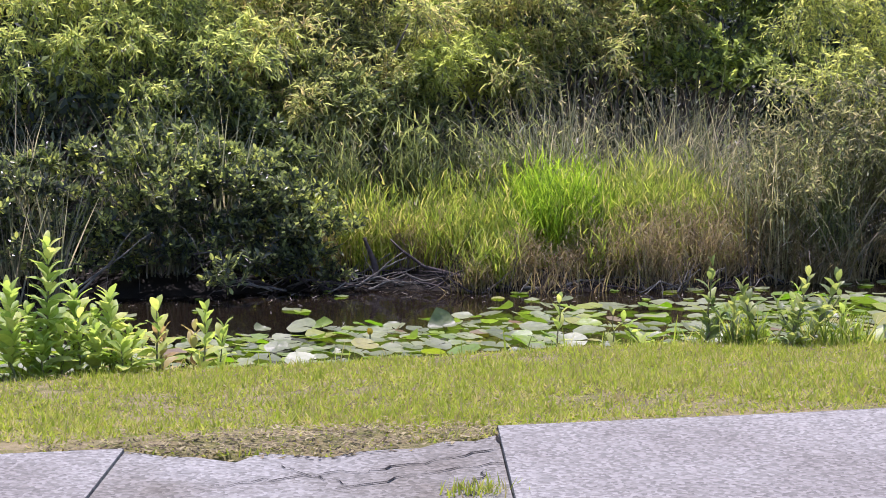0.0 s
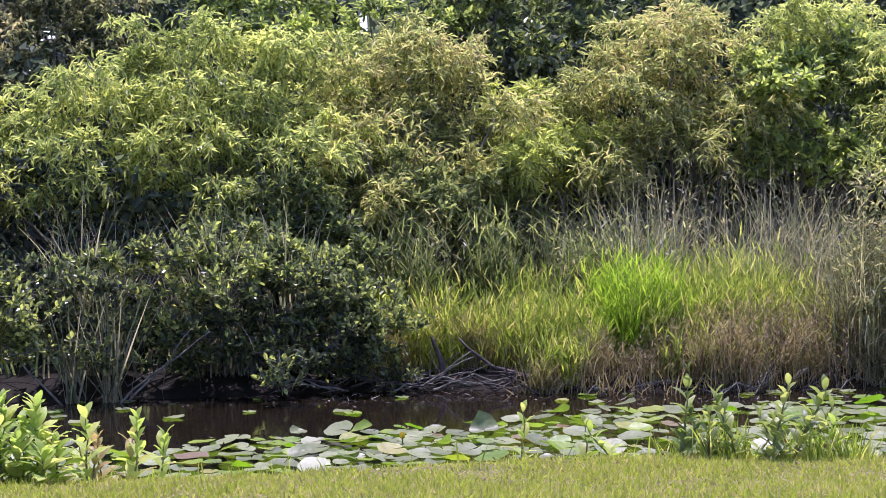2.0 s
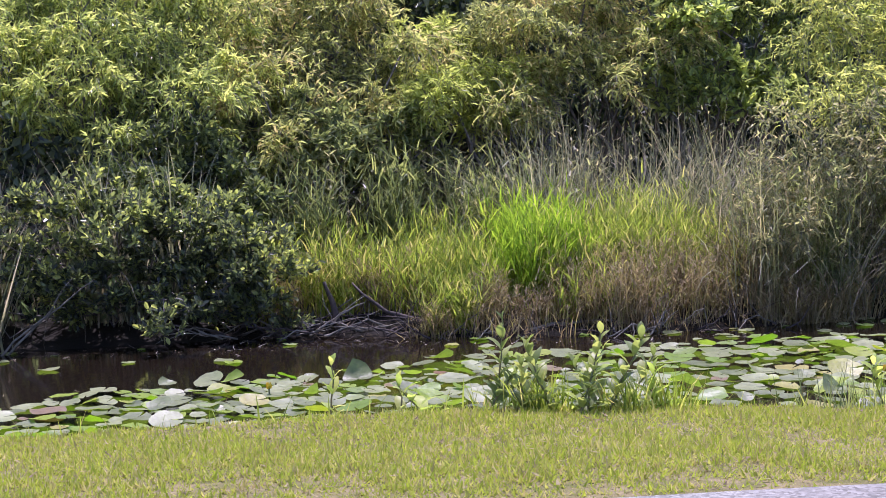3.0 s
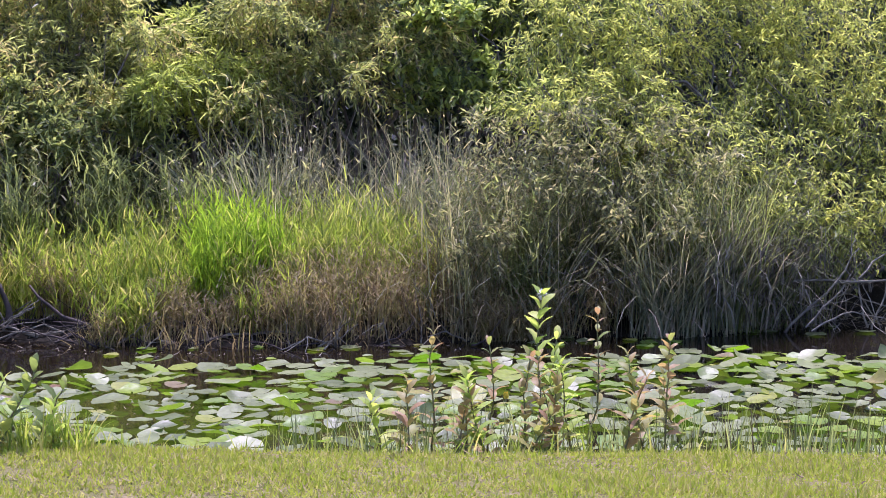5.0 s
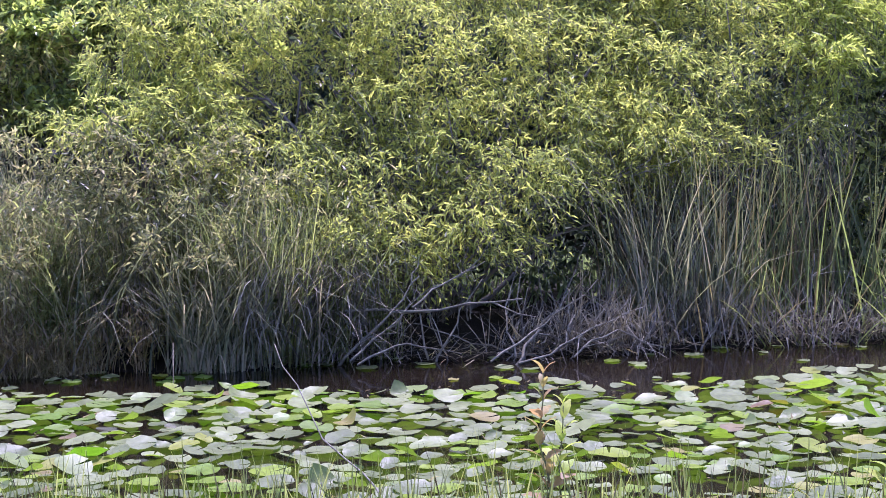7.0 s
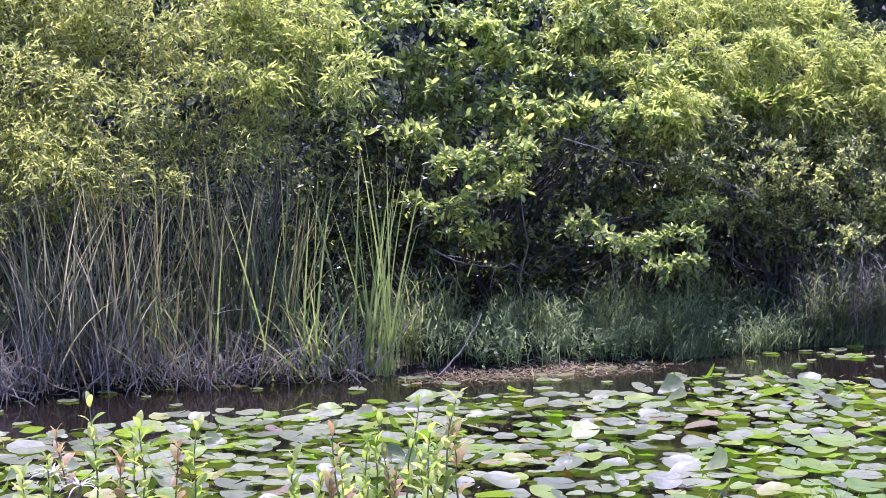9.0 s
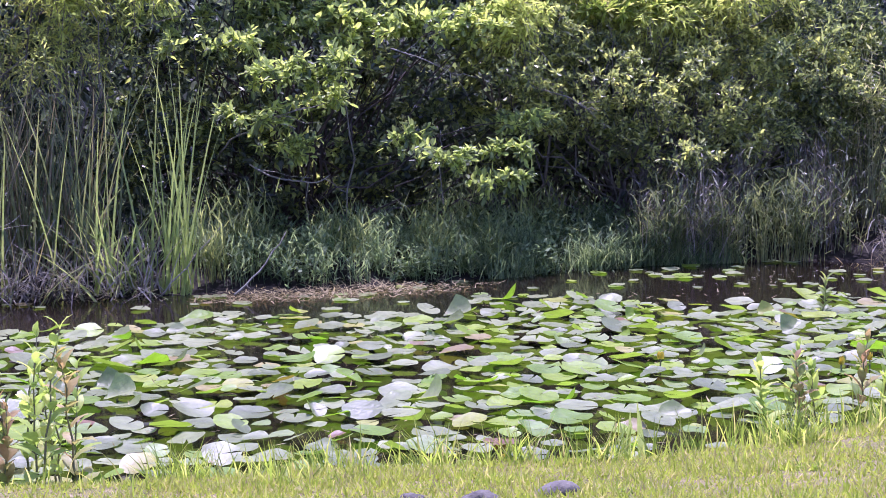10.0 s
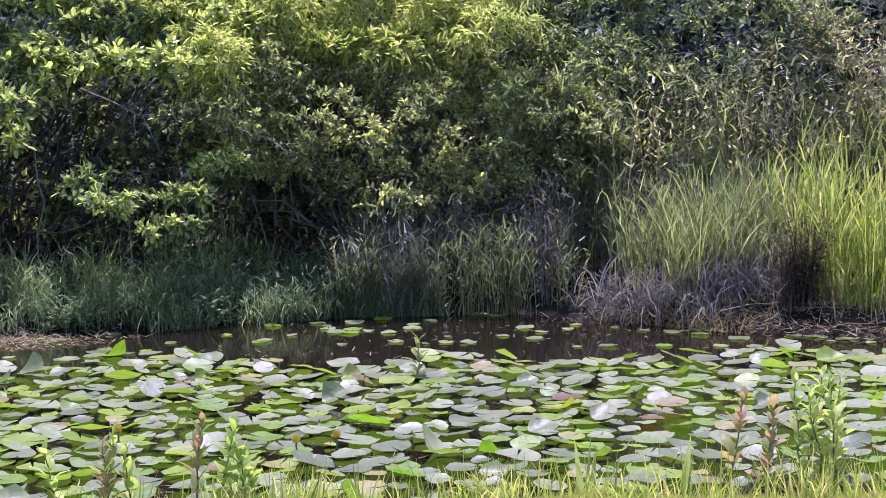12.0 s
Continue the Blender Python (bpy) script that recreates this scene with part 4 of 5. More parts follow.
shrub("shrub", S, (-0.4, 14.0), boughs(8, 62, (-2.2, -1.0, 0.2, 0.95), (0.5, 0.5, 0.5, 0.42), (1.1, 1.15, 1.1, 1.0), 12.98, 0.5, 0.2), BROAD_DARK_SHADED, 108, 2200, 7, (0.056, 0.52), OVAL, -0.3, 0.13, thick=0.012, flat=0.8)
# the point with its weeds, and the willow that hangs over it
shrub("willow", "large grey-green willow leaning over the pond", (10.2, 13.9), boughs(9, 88, (7.9, 8.7, 9.5, 10.3, 10.9, 11.4, 12.3), (1.6, 1.3, 0.85, 0.65, 0.8, 1.2, 1.35), (2.6, 2.8, 3.0, 3.0, 3.0, 3.0, 3.0), 12.6, 0.8, 0.33), WILLOW_GREY, 109, 5600, 9, (0.066, 0.24), LANCE, 0.55, 0.30, thick=0.022, loose=True)
shrub("willow", "green willow behind the cattails", (12.6, 14.3), boughs(10, 46, (11.8, 12.6, 13.4, 14.2), (1.35, 1.3, 1.5, 1.9), (3.0, 3.0, 3.0, 3.0), 13.2, 0.75, 0.32), WILLOW_GREY, 110, 3000, 9, (0.066, 0.24), LANCE, 0.45, 0.28, thick=0.02, loose=True)
shrub("willow", "yellowing willow bough above the cattails", (13.9, 14.2), boughs(11, 12, (13.45, 14.0, 14.5), (2.15, 1.95, 2.2), (2.8, 2.9, 2.7), 13.4, 0.6, 0.22), YELLOW, 111, 400, 9, W, LANCE, 0.5, thick=0.016)
shrub("weed_bush", "thin leafy weeds growing through dry reeds", (8.0, 12.8), boughs(17, 24, (7.2, 8.0, 8.7, 9.3), (0.5, 0.5, 0.7, 0.9), (1.6, 1.8, 1.6, 1.4), 12.45, 0.4, 0.24), GREY_WEED, 118, 800, 7, (0.062, 0.32), LANCE, 0.3, 0.2, thick=0.006)
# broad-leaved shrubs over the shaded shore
# dark bark on these shrubs sinks the limbs into the hollow's painted shade
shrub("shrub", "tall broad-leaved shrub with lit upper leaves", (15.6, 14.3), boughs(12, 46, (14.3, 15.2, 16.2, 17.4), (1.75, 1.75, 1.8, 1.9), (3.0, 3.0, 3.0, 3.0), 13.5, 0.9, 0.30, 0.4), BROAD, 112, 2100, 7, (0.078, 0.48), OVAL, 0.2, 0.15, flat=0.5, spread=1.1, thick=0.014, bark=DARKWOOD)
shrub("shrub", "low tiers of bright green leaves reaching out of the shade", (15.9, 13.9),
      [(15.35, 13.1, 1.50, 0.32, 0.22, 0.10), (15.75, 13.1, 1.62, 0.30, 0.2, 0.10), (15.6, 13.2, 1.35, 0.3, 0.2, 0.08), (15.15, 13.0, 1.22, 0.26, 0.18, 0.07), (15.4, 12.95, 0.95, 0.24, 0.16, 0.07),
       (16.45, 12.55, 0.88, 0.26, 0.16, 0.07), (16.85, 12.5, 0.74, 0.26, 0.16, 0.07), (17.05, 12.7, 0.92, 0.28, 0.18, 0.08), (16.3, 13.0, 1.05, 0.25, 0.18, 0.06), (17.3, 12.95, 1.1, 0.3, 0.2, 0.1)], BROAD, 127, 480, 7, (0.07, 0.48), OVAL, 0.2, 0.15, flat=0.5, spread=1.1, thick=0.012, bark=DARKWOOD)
# same shrub's inside: shaded copy of the bright outer leaf
shrub("shrub", "inner leaves of the broad-leaved shrub, coloured dark as deep shade", (16.0, 14.8), boughs(18, 50, (14.2, 15.5, 17.0, 18.0), (0.6, 0.5, 0.5, 0.6), (1.9, 1.8, 1.7, 1.7), 13.9, 0.2, 0.30), BROAD_DARK_SHADED, 121, 1500, 7, (0.085, 0.55), LANCE, 0.0, 0.15, bark=DARKWOOD, thick=0.014)
shrub("willow", "yellow-green narrow-leaved willow over the shore", (17.9, 14.8), boughs(13, 34, (16.9, 17.5, 18.3, 19.2, 19.8), (2.1, 1.85, 1.95, 2.0, 2.1), (2.9, 3.0, 3.0, 3.0, 2.9), 13.3, 1.35, 0.28), YELLOW, 113, 2900, 9, (0.08, 0.23), LANCE, 0.5, thick=0.018)
shrub("shrub", "fresh lime-green shoots on top of the shrub", (18.7, 13.8), [(18.3, 13.6, 2.02, 0.26, 0.12, 0.04), (18.7, 13.6, 2.08, 0.30, 0.12, 0.05), (19.05, 13.6, 2.0, 0.22, 0.12, 0.04)], YELLOW_GRASS, 114, 150, 8, (0.085, 0.32), OVAL, 0.1, 0.12, thick=0.012)
shrub("shrub", "dense small-leaved shrub with dark hollows", (18.7, 13.9), boughs(14, 84, (17.2, 17.8, 18.4, 19.1, 19.8, 20.5), (1.3, 1.05, 0.80, 0.85, 1.0, 1.1), (1.8, 1.95, 1.95, 1.95, 2.0, 2.0), 12.85, 0.75, 0.25, 0.5), BROAD_SMALL, 115, 3400, 8, (0.05, 0.46), OVAL, 0.15, 0.17, spread=1.1, thick=0.012)
# dark leaf again for the inside, shade by colour
shrub("shrub", "inner twigs of the small-leaved shrub, leaves coloured dark as shade", (18.9, 14.8), boughs(19, 44, (17.6, 18.6, 19.6, 20.8), (0.5, 0.5, 0.5, 0.6), (1.7, 1.7, 1.7, 1.7), 14.0, 0.2, 0.32), BROAD_DARK_SHADED, 124, 1300, 7, (0.075, 0.55), LANCE, 0.0, 0.15, bark=DARKWOOD, thick=0.012)
shrub("shrub", "tangled grey-green shrub behind the bank", (20.9, 14.2), boughs(20, 44, (19.9, 20.8, 21.8, 22.6), (1.0, 1.0, 1.0, 1.0), (2.6, 2.7, 2.7, 2.7), 13.2, 0.6, 0.30), BROAD_MID, 116, 2100, 8, (0.066, 0.36), OVAL, 0.2, 0.2, thick=0.012)
shrub("shrub", "tall leafy shrub at the end of the pond", (23.2, 13.9), boughs(21, 34, (22.1, 23.0, 24.4), (1.0, 0.9, 0.8), (2.7, 2.7, 2.7), 12.9, 0.6, 0.33), GREY_WEED, 117, 1500, 8, (0.08, 0.28), LANCE, 0.3, 0.25, thick=0.014)
shrub("tree", "grey-green small-leaved tree behind the willow", (0.3, 17.6), boughs(22, 30, (-1.4, -0.4, 0.6, 1.6), (2.0, 2.2, 2.3, 2.4), (3.7, 3.7, 3.7, 3.6), 16.8, 0.5, 0.36), GREY_WEED, 128, 1500, 8, (0.075, 0.4), LANCE, 0.2, 0.25, thick=0.03, category="tree")
shrub("tree", "fresh green tree showing above the willows", (3.4, 17.6), boughs(23, 16, (2.5, 3.1, 3.55, 3.8, 4.3, 4.8), (2.5, 2.6, 2.6, 2.4, 2.5, 2.5), (3.3, 3.6, 3.5, 3.1, 3.4, 3.4), 16.9, 0.4, 0.32), BROAD, 129, 850, 7, (0.09, 0.45), OVAL, 0.2, 0.22, thick=0.03, category="tree")
shrub("tree", "dark green leafy tree behind the olive willow", (5.4, 17.6), boughs(24, 22, (4.7, 5.4, 6.2, 7.2), (2.2, 2.3, 2.5, 2.5), (3.5, 3.7, 3.7, 3.7), 16.8, 0.4, 0.36), BROAD_MID, 130, 1000, 7, (0.09, 0.45), OVAL, 0.2, 0.22, thick=0.03, category="tree")
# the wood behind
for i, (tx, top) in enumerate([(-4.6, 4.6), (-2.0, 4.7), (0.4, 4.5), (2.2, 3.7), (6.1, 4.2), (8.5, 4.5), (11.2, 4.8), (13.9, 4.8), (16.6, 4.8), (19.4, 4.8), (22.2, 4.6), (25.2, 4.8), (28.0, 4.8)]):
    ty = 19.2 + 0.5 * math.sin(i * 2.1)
    shrub("tree", "dark dense tree behind the pond thicket", (tx, ty + 0.4), [(tx - 0.6, ty, top - 0.9, 1.0, 0.7, 0.9), (tx + 0.7, ty, top - 1.0, 1.0, 0.7, 0.9), (tx, ty - 0.3, top - 2.2, 1.4, 0.7, 1.0)], FOREST_SHADE if i % 3 else BROAD_DARK_SHADED, 200 + i, 450, 7, (0.13, 0.5), LANCE, 0.1, 0.25, limbs=1, thick=0.06, category="tree")


def thicket(name, label, x0, x1, y0, y1, high, n, size, mat, seed, foot=0.0):
    """A dense mass of leaves too far back to tell apart."""
    rng = np.random.default_rng(seed)
    x, y = rng.uniform(x0, x1, n), rng.uniform(y0, y1, n)
    top = high(x)
    z = land(x, y) + foot + rng.uniform(0, 1, n) ** 0.8 * (top - foot)
    L = size * rng.uniform(0.6, 1.3, n)
    v, f = leaves(rng, LANCE, np.stack([x, y, z], 1), rng.normal(0, 1, (n, 3)) - (0, 0.4, 0.2), L, L * 0.6, 0.9)
    return tagged(new(name, solid(name, v, f, mat)), label, "woods", kind="stuff")


# added dark leaf masses: block the sun and fill the hollows with shade colour
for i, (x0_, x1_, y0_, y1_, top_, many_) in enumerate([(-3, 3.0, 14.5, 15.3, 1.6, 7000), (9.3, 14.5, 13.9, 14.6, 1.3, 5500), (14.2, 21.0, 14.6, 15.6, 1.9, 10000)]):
    thicket("undergrowth", "dark leaf mass added under the shrubs to stand for deep shade", x0_, x1_, y0_, y1_, lambda x, h=top_: h + 0.2 * np.sin(x * 2.1), many_, 0.10, FOREST_SHADE, 310 + i)
thicket("undergrowth", "dark leafy undergrowth behind the bank", -4, 26, 16.3, 17.6, lambda x: 2.3 + 0.35 * np.sin(x * 1.3) + 0.2 * np.sin(x * 3.7), 26000, 0.11, FOREST_SHADE, 301)
thicket("far_woods", "dark dense wood behind the thicket", -6, 28, 17.6, 19.0, lambda x: 3.7 + 0.35 * np.sin(x * 1.1 + 1) + 0.25 * np.sin(x * 2.9) - 0.9 * np.exp(-((x - 3.95) / 0.5) ** 2), 45000, 0.17, FOREST_SHADE, 303)
thicket("far_woods", "dark woods behind the pond", -12, 36, 20.3, 22.0, lambda x: 4.6 + 0.3 * np.sin(x * 0.9) + 0.2 * np.sin(x * 2.3) - 1.35 * np.exp(-((x - 4.4) / 0.55) ** 2), 36000, 0.38, FOREST_SHADE, 302)

# ---- lily pads ----
def pad_mesh(seed, fold, rings=(0.0, 0.5, 0.85, 1.0)):
    """A round leaf with a slit, wavy rim and a small dip at the stalk."""
    rng = np.random.default_rng(seed)
    n = 16
    ang = np.linspace(0.10, 2 * math.pi - 0.10, n)
    a1, a2, k1, k2 = rng.uniform(0, 6), rng.uniform(0, 6), rng.integers(2, 4), rng.integers(4, 7)
    squash, wave = rng.uniform(0.88, 1.0), rng.uniform(0.02, 0.07)
    v = []
    for r in rings:
        for t in ang:
            edge = 1 + 0.03 * math.sin(k2 * t + a2)
            x, y = r * math.cos(t) * edge, r * math.sin(t) * edge * squash
            z = r ** 2.2 * (wave * math.sin(k1 * t + a1) + 0.025 * math.sin(k2 * t + a2)) + 0.05 * r ** 3
            if fold and x < -0.2:
                z += (-0.2 - x) ** 1.7 * fold
                x = -0.2 + (x + 0.2) * (1 - 0.3 * min(1, fold))
            v.append((x, y, z))
    f = [(r * n + i, r * n + i + 1, (r + 1) * n + i + 1, (r + 1) * n + i) for r in range(len(rings) - 1) for i in range(n - 1)]
    return np.array(v), np.array([(a, d, c, b) for a, b, c, d in f])


FOLDS = (0, 0, 0, 0, 0, 0, 0.25, 0.5, 0.9, 1.6)
PAD_SHAPES = [pad_mesh(300 + i, fold) for i, fold in enumerate(FOLDS)]
PAD_FAR = [pad_mesh(300 + i, fold, (0.0, 0.65, 1.0)) for i, fold in enumerate(FOLDS)]


def lay_pads():
    rng = np.random.default_rng(77)
    placed = np.zeros((0, 3))
    poses = []
    for _ in range(26000):
        x = rng.uniform(-3, 25)
        lim = float(pad_limit(x)) + 0.15 * math.sin(x * 3.1) + rng.normal(0, 0.06)
        y = rng.uniform(float(shore_near(x)) + 0.05, lim)
        r = rng.uniform(0.05, 0.118)
        gap = 0.5 + 0.5 * math.sin(x * 1.9 + 1.3 * math.sin(y * 2.3)) * math.sin(y * 2.9 + 0.8 * math.sin(x * 2.7))
        if y < shore_near(x) + 0.55 and rng.uniform() < 0.7:
            continue
        if 4.0 < x < 11.0 and rng.uniform() < 0.75 and math.sin(x * 3.7 + 2 * math.sin(y * 3.1)) + math.sin(y * 4.3 + x) > 0.9:
            continue
        if gap < 0.2 and rng.uniform() < 0.85:
            continue
        if len(placed):
            d = np.hypot(placed[:, 0] - x, placed[:, 1] - y)
            if (d < (placed[:, 2] + r) * 0.74).any():
                continue
        placed = np.vstack([placed, (x, y, r)])
        shape = int(rng.choice(10, p=[0.15, 0.15, 0.14, 0.13, 0.12, 0.11, 0.09, 0.06, 0.035, 0.015]))
        poses.append((x, y, r, shape, rng.uniform(0, 360), abs(rng.normal(0, 5)) if rng.uniform() < 0.76 else rng.uniform(8, 26), rng.uniform(0, 360), rng.uniform(0.004, 0.03)))
    for _ in range(900):  # little ones between the large
        x = rng.uniform(-3, 25)
        y = rng.uniform(float(shore_near(x)) + 0.1, float(pad_limit(x)))
        r = rng.uniform(0.028, 0.06)
        if (np.hypot(placed[:, 0] - x, placed[:, 1] - y) < placed[:, 2] * 0.8 + r * 0.4).any():
            continue
        placed = np.vstack([placed, (x, y, r)])
        poses.append((x, y, r, int(rng.integers(0, 7)), rng.uniform(0, 360), abs(rng.normal(0, 12)), rng.uniform(0, 360), rng.uniform(0.003, 0.012)))
    for _ in range(280):  # small stray pads towards the far bank
        x = rng.uniform(0.5, 22)
        lo, hi = float(pad_limit(x)), float(shore_far(x))
        y = lo + (hi - lo) * rng.uniform(0.05, 1) ** 0.6
        if x < 17.5 and rng.uniform() < 0.55:
            continue
        poses.append((x, y, rng.uniform(0.03, 0.08), int(rng.integers(0, 6)), rng.uniform(0, 360), rng.uniform(0, 4), rng.uniform(0, 360), 0.004))
    meshes = [solid("lily_pad", v, f, PAD, True) for v, f in PAD_SHAPES]
    order = sorted(poses, key=lambda p: p[1] - float(shore_near(p[0])))
    near = [p for p in order if -0.5 < p[0] < 21.5][:300]
    chosen = set(id(p) for p in near)
    rest = []
    for p in poses:
        x, y, r, shape, turn, tilt, axis, z = p
        m = pose(x, y, z + r * math.sin(radians(tilt)) * 0.8, 0, 0, axis) @ pose(0, 0, 0, tilt, 0, turn - axis) @ Matrix.Diagonal((r, r, r, 1))
        if id(p) in chosen:
            ob = new("lily_pad", meshes[shape])
            ob.matrix_world = m
            tagged(ob, "curled green water lily pad tipped up" if shape > 6 else "flat waxy green water lily pad on the water", "lily pad", "lily pads on the pond")
        else:
            v, f = (PAD_SHAPES if y < 9.3 else PAD_FAR)[shape]
            a = np.array(m)
            rest.append((v @ a[:3, :3].T + a[:3, 3], f))
    v, f = join(rest)
    tagged(new("lily_pads", solid("lily_pads", v, f, PAD, True)), "mass of waxy green water lily pads on the pond", "lily pads", kind="stuff")


lay_pads()

# ---- plants on the near bank ----
def sprig_leaf(seed, width):
    rng = np.random.default_rng(seed)
    v, f = [], []
    n = 6
    for i in range(n + 1):
        s = i / n
        w = width * math.sin(math.pi * min(1, s * 0.93 + 0.04)) ** 0.8 * 0.5
        z = 0.10 * math.sin(s * 2.6) - 0.18 * s * s
        wave = 0.03 * math.sin(s * 9 + rng.uniform(0, 6))
        v += [(s, -w, z + 0.07 * w / width + wave), (s, 0, z - 0.01), (s, w, z + 0.07 * w / width - wave)]
    for i in range(n):
        a = i * 3
        f += [(a, a + 3, a + 4, a + 1), (a + 1, a + 4, a + 5, a + 2)]
    return np.array(v), np.array(f)


LEAF_MESHES = {}
for key, mat in (("green", SPRIG), ("dull", SPRIG_DULL), ("red", SPRIG_RED)):
    LEAF_MESHES[key] = [solid("leaf", *sprig_leaf(400 + i, w), mat, True) for i, w in enumerate((0.36, 0.42, 0.48))]


def sprig(label, x, y, h, kind, seed, pairs, leaf=0.13, lean=(0, 0), up=32, bare=0.25, crown=None):
    """An upright leafy stem with opposite leaves."""
    rng = np.random.default_rng(seed)
    z = float(land(x, y)) - 0.03
    z = max(z, -0.25)
    h = h - z
    root = tagged(new("leafy_plant"), label, "plant", "leafy plants on the pond edge")
    root.location = (x, y, z)
    tip = np.array([lean[0], lean[1], h])
    pts = crooked(rng, (0, 0, 0), tip, 8, 0.05)
    stem = part("stem", solid("stem", *tube(pts, np.linspace(0.006, 0.0025, 8), 6), STEM, True), root)
    turn = rng.uniform(0, 360)
    for i in range(pairs):
        s = bare + (1 - bare) * i / (pairs - 1)
        k = s * 7
        a = min(6, int(k))
        p = pts[a] + (pts[a + 1] - pts[a]) * (k - a)
        turn += 90 + rng.normal(0, 14)
        for side in (0, 180):
            size = 1.2 * leaf * (1.05 - 0.45 * s ** 2) * rng.uniform(0.75, 1.15)
            el = up + 32 * s ** 2 + rng.normal(0, 9)
            ob = part("leaf", LEAF_MESHES[kind][int(rng.integers(0, 3))], stem)
            ob.matrix_basis = Matrix.Translation(p) @ pose(0, 0, 0, 0, 0, turn + side + rng.normal(0, 8)) @ pose(0, 0, 0, 0, -el, 0) @ pose(0, 0, 0, rng.normal(0, 12), 0, 0) @ Matrix.Diagonal((size, size, size, 1))
    if crown:
        v, f = OVAL
        k = 26
        u = unit(rng.normal(0, 1, (k, 3)))
        v, f = leaves(rng, OVAL, np.zeros((k, 3)) + pts[-1] + (0, 0, 0.02), u, np.full(k, 0.028), np.full(k, 0.012))
        part("flower_head", solid("flower_head", v, f, crown), stem, "small round pale flower head")
    return root


G, R_, D_ = "tall bright green leafy plant on the grass bank", "leafy plant with reddened lower leaves at the pond edge", "bushy dull green leafy plant at the pond edge"
sprig(G, 0.66, 7.12, 1.10, "green", 1, 20, 0.115, up=24)
sprig(G, 0.36, 7.2, 0.98, "green", 2, 18, 0.115, up=24)
sprig(G, 0.50, 7.0, 0.92, "green", 3, 17, 0.11, up=24)
sprig(G, 0.78, 7.25, 0.88, "green", 4, 15, 0.11, up=24)
sprig(G, 0.92, 7.2, 0.86, "green", 5, 15, 0.11, up=24)
sprig(G, 0.2, 7.3, 1.0, "green", 6, 17, 0.115, up=24)
for i, (px_, py_, ph_) in enumerate([(0.42, 7.05, 0.80), (0.58, 7.15, 0.82), (0.28, 7.1, 0.84), (0.7, 7.05, 0.76), (0.85, 7.1, 0.74), (0.12, 7.15, 0.88), (1.0, 7.15, 0.72), (-0.02, 7.2, 0.9), (0.5, 7.2, 0.9), (0.32, 7.0, 0.78), (0.62, 7.0, 0.72), (0.78, 7.1, 0.8), (0.95, 7.05, 0.68), (0.2, 7.05, 0.76), (0.4, 7.3, 0.95), (0.86, 7.25, 0.78)]):
    sprig(G, px_, py_, ph_, "green", 60 + i, 11, 0.105, bare=0.05, up=24)
sprig(G, 1.12, 7.19, 0.80, "green", 7, 6, 0.10)
sprig(G, 1.33, 7.2, 0.78, "green", 8, 6, 0.10)
for i, (px_, py_, ph_) in enumerate([(0.98, 7.35, 0.70), (1.05, 7.45, 0.64), (1.2, 7.4, 0.66), (1.42, 7.4, 0.66), (1.3, 7.35, 0.68), (0.9, 7.4, 0.72), (1.12, 7.3, 0.68)]):
    sprig("low yellowing leafy plant on the grass bank", px_, py_, ph_, ("red", "green")[i % 2], 260 + i, 8, 0.10, (0.05 * math.sin(i * 2.3), 0), bare=0.1, up=30)
sprig(G, 3.67, 7.08, 0.90, "dull", 9, 8, 0.095, (0.04, 0), up=36, bare=0.15)
sprig(D_, 3.95, 6.8, 0.88, "dull", 10, 9, 0.095, (0.1, 0), up=34, bare=0.15)
sprig(D_, 4.08, 6.85, 0.84, "dull", 11, 8, 0.095, (0.16, 0), up=34, bare=0.15)
sprig(D_, 3.88, 6.9, 0.82, "dull", 12, 8, 0.095, (-0.12, 0), up=34, bare=0.15)
sprig(D_, 3.82, 7.1, 0.72, "dull", 13, 6, 0.09, (-0.1, 0), up=36, bare=0.15)
sprig(D_, 4.2, 7.0, 0.74, "dull", 14, 6, 0.09, (0.14, 0), up=36, bare=0.15)
for i, (px_, py_, ph_) in enumerate([(3.75, 6.95, 0.74), (3.98, 7.0, 0.78), (4.12, 6.95, 0.72), (4.3, 6.9, 0.68), (3.6, 7.0, 0.7), (3.4, 7.1, 0.66), (4.0, 6.85, 0.72)]):
    sprig(D_, px_, py_, ph_, ("dull", "green")[i % 2], 180 + i, 6, 0.09, (0.16 * math.sin(i * 2.1), 0), up=34, bare=0.1)
sprig(G, 3.0, 7.25, 0.74, "green", 15, 5, 0.09)
sprig(D_, 3.3, 7.3, 0.66, "dull", 16, 4, 0.08)
sprig("tall green leafy plant with a pale round flower head", 6.5, 7.73, 0.94, "green", 17, 12, 0.12, (-0.05, 0), up=18, bare=0.35, crown=BLOOM)
sprig(R_, 6.79, 7.98, 0.82, "red", 18, 13, 0.085, up=12, bare=0.35)
sprig(R_, 6.95, 7.4, 0.78, "red", 19, 10, 0.085, up=12, bare=0.3)
sprig(R_, 5.94, 7.67, 0.80, "red", 20, 12, 0.085, up=12, bare=0.3)
sprig(R_, 6.37, 7.47, 0.72, "red", 21, 12, 0.085, up=12, bare=0.3)
sprig(R_, 6.2, 7.7, 0.74, "red", 22, 12, 0.085, up=12, bare=0.3)
sprig(R_, 6.05, 7.5, 0.62, "red", 23, 11, 0.085, up=12, bare=0.3)
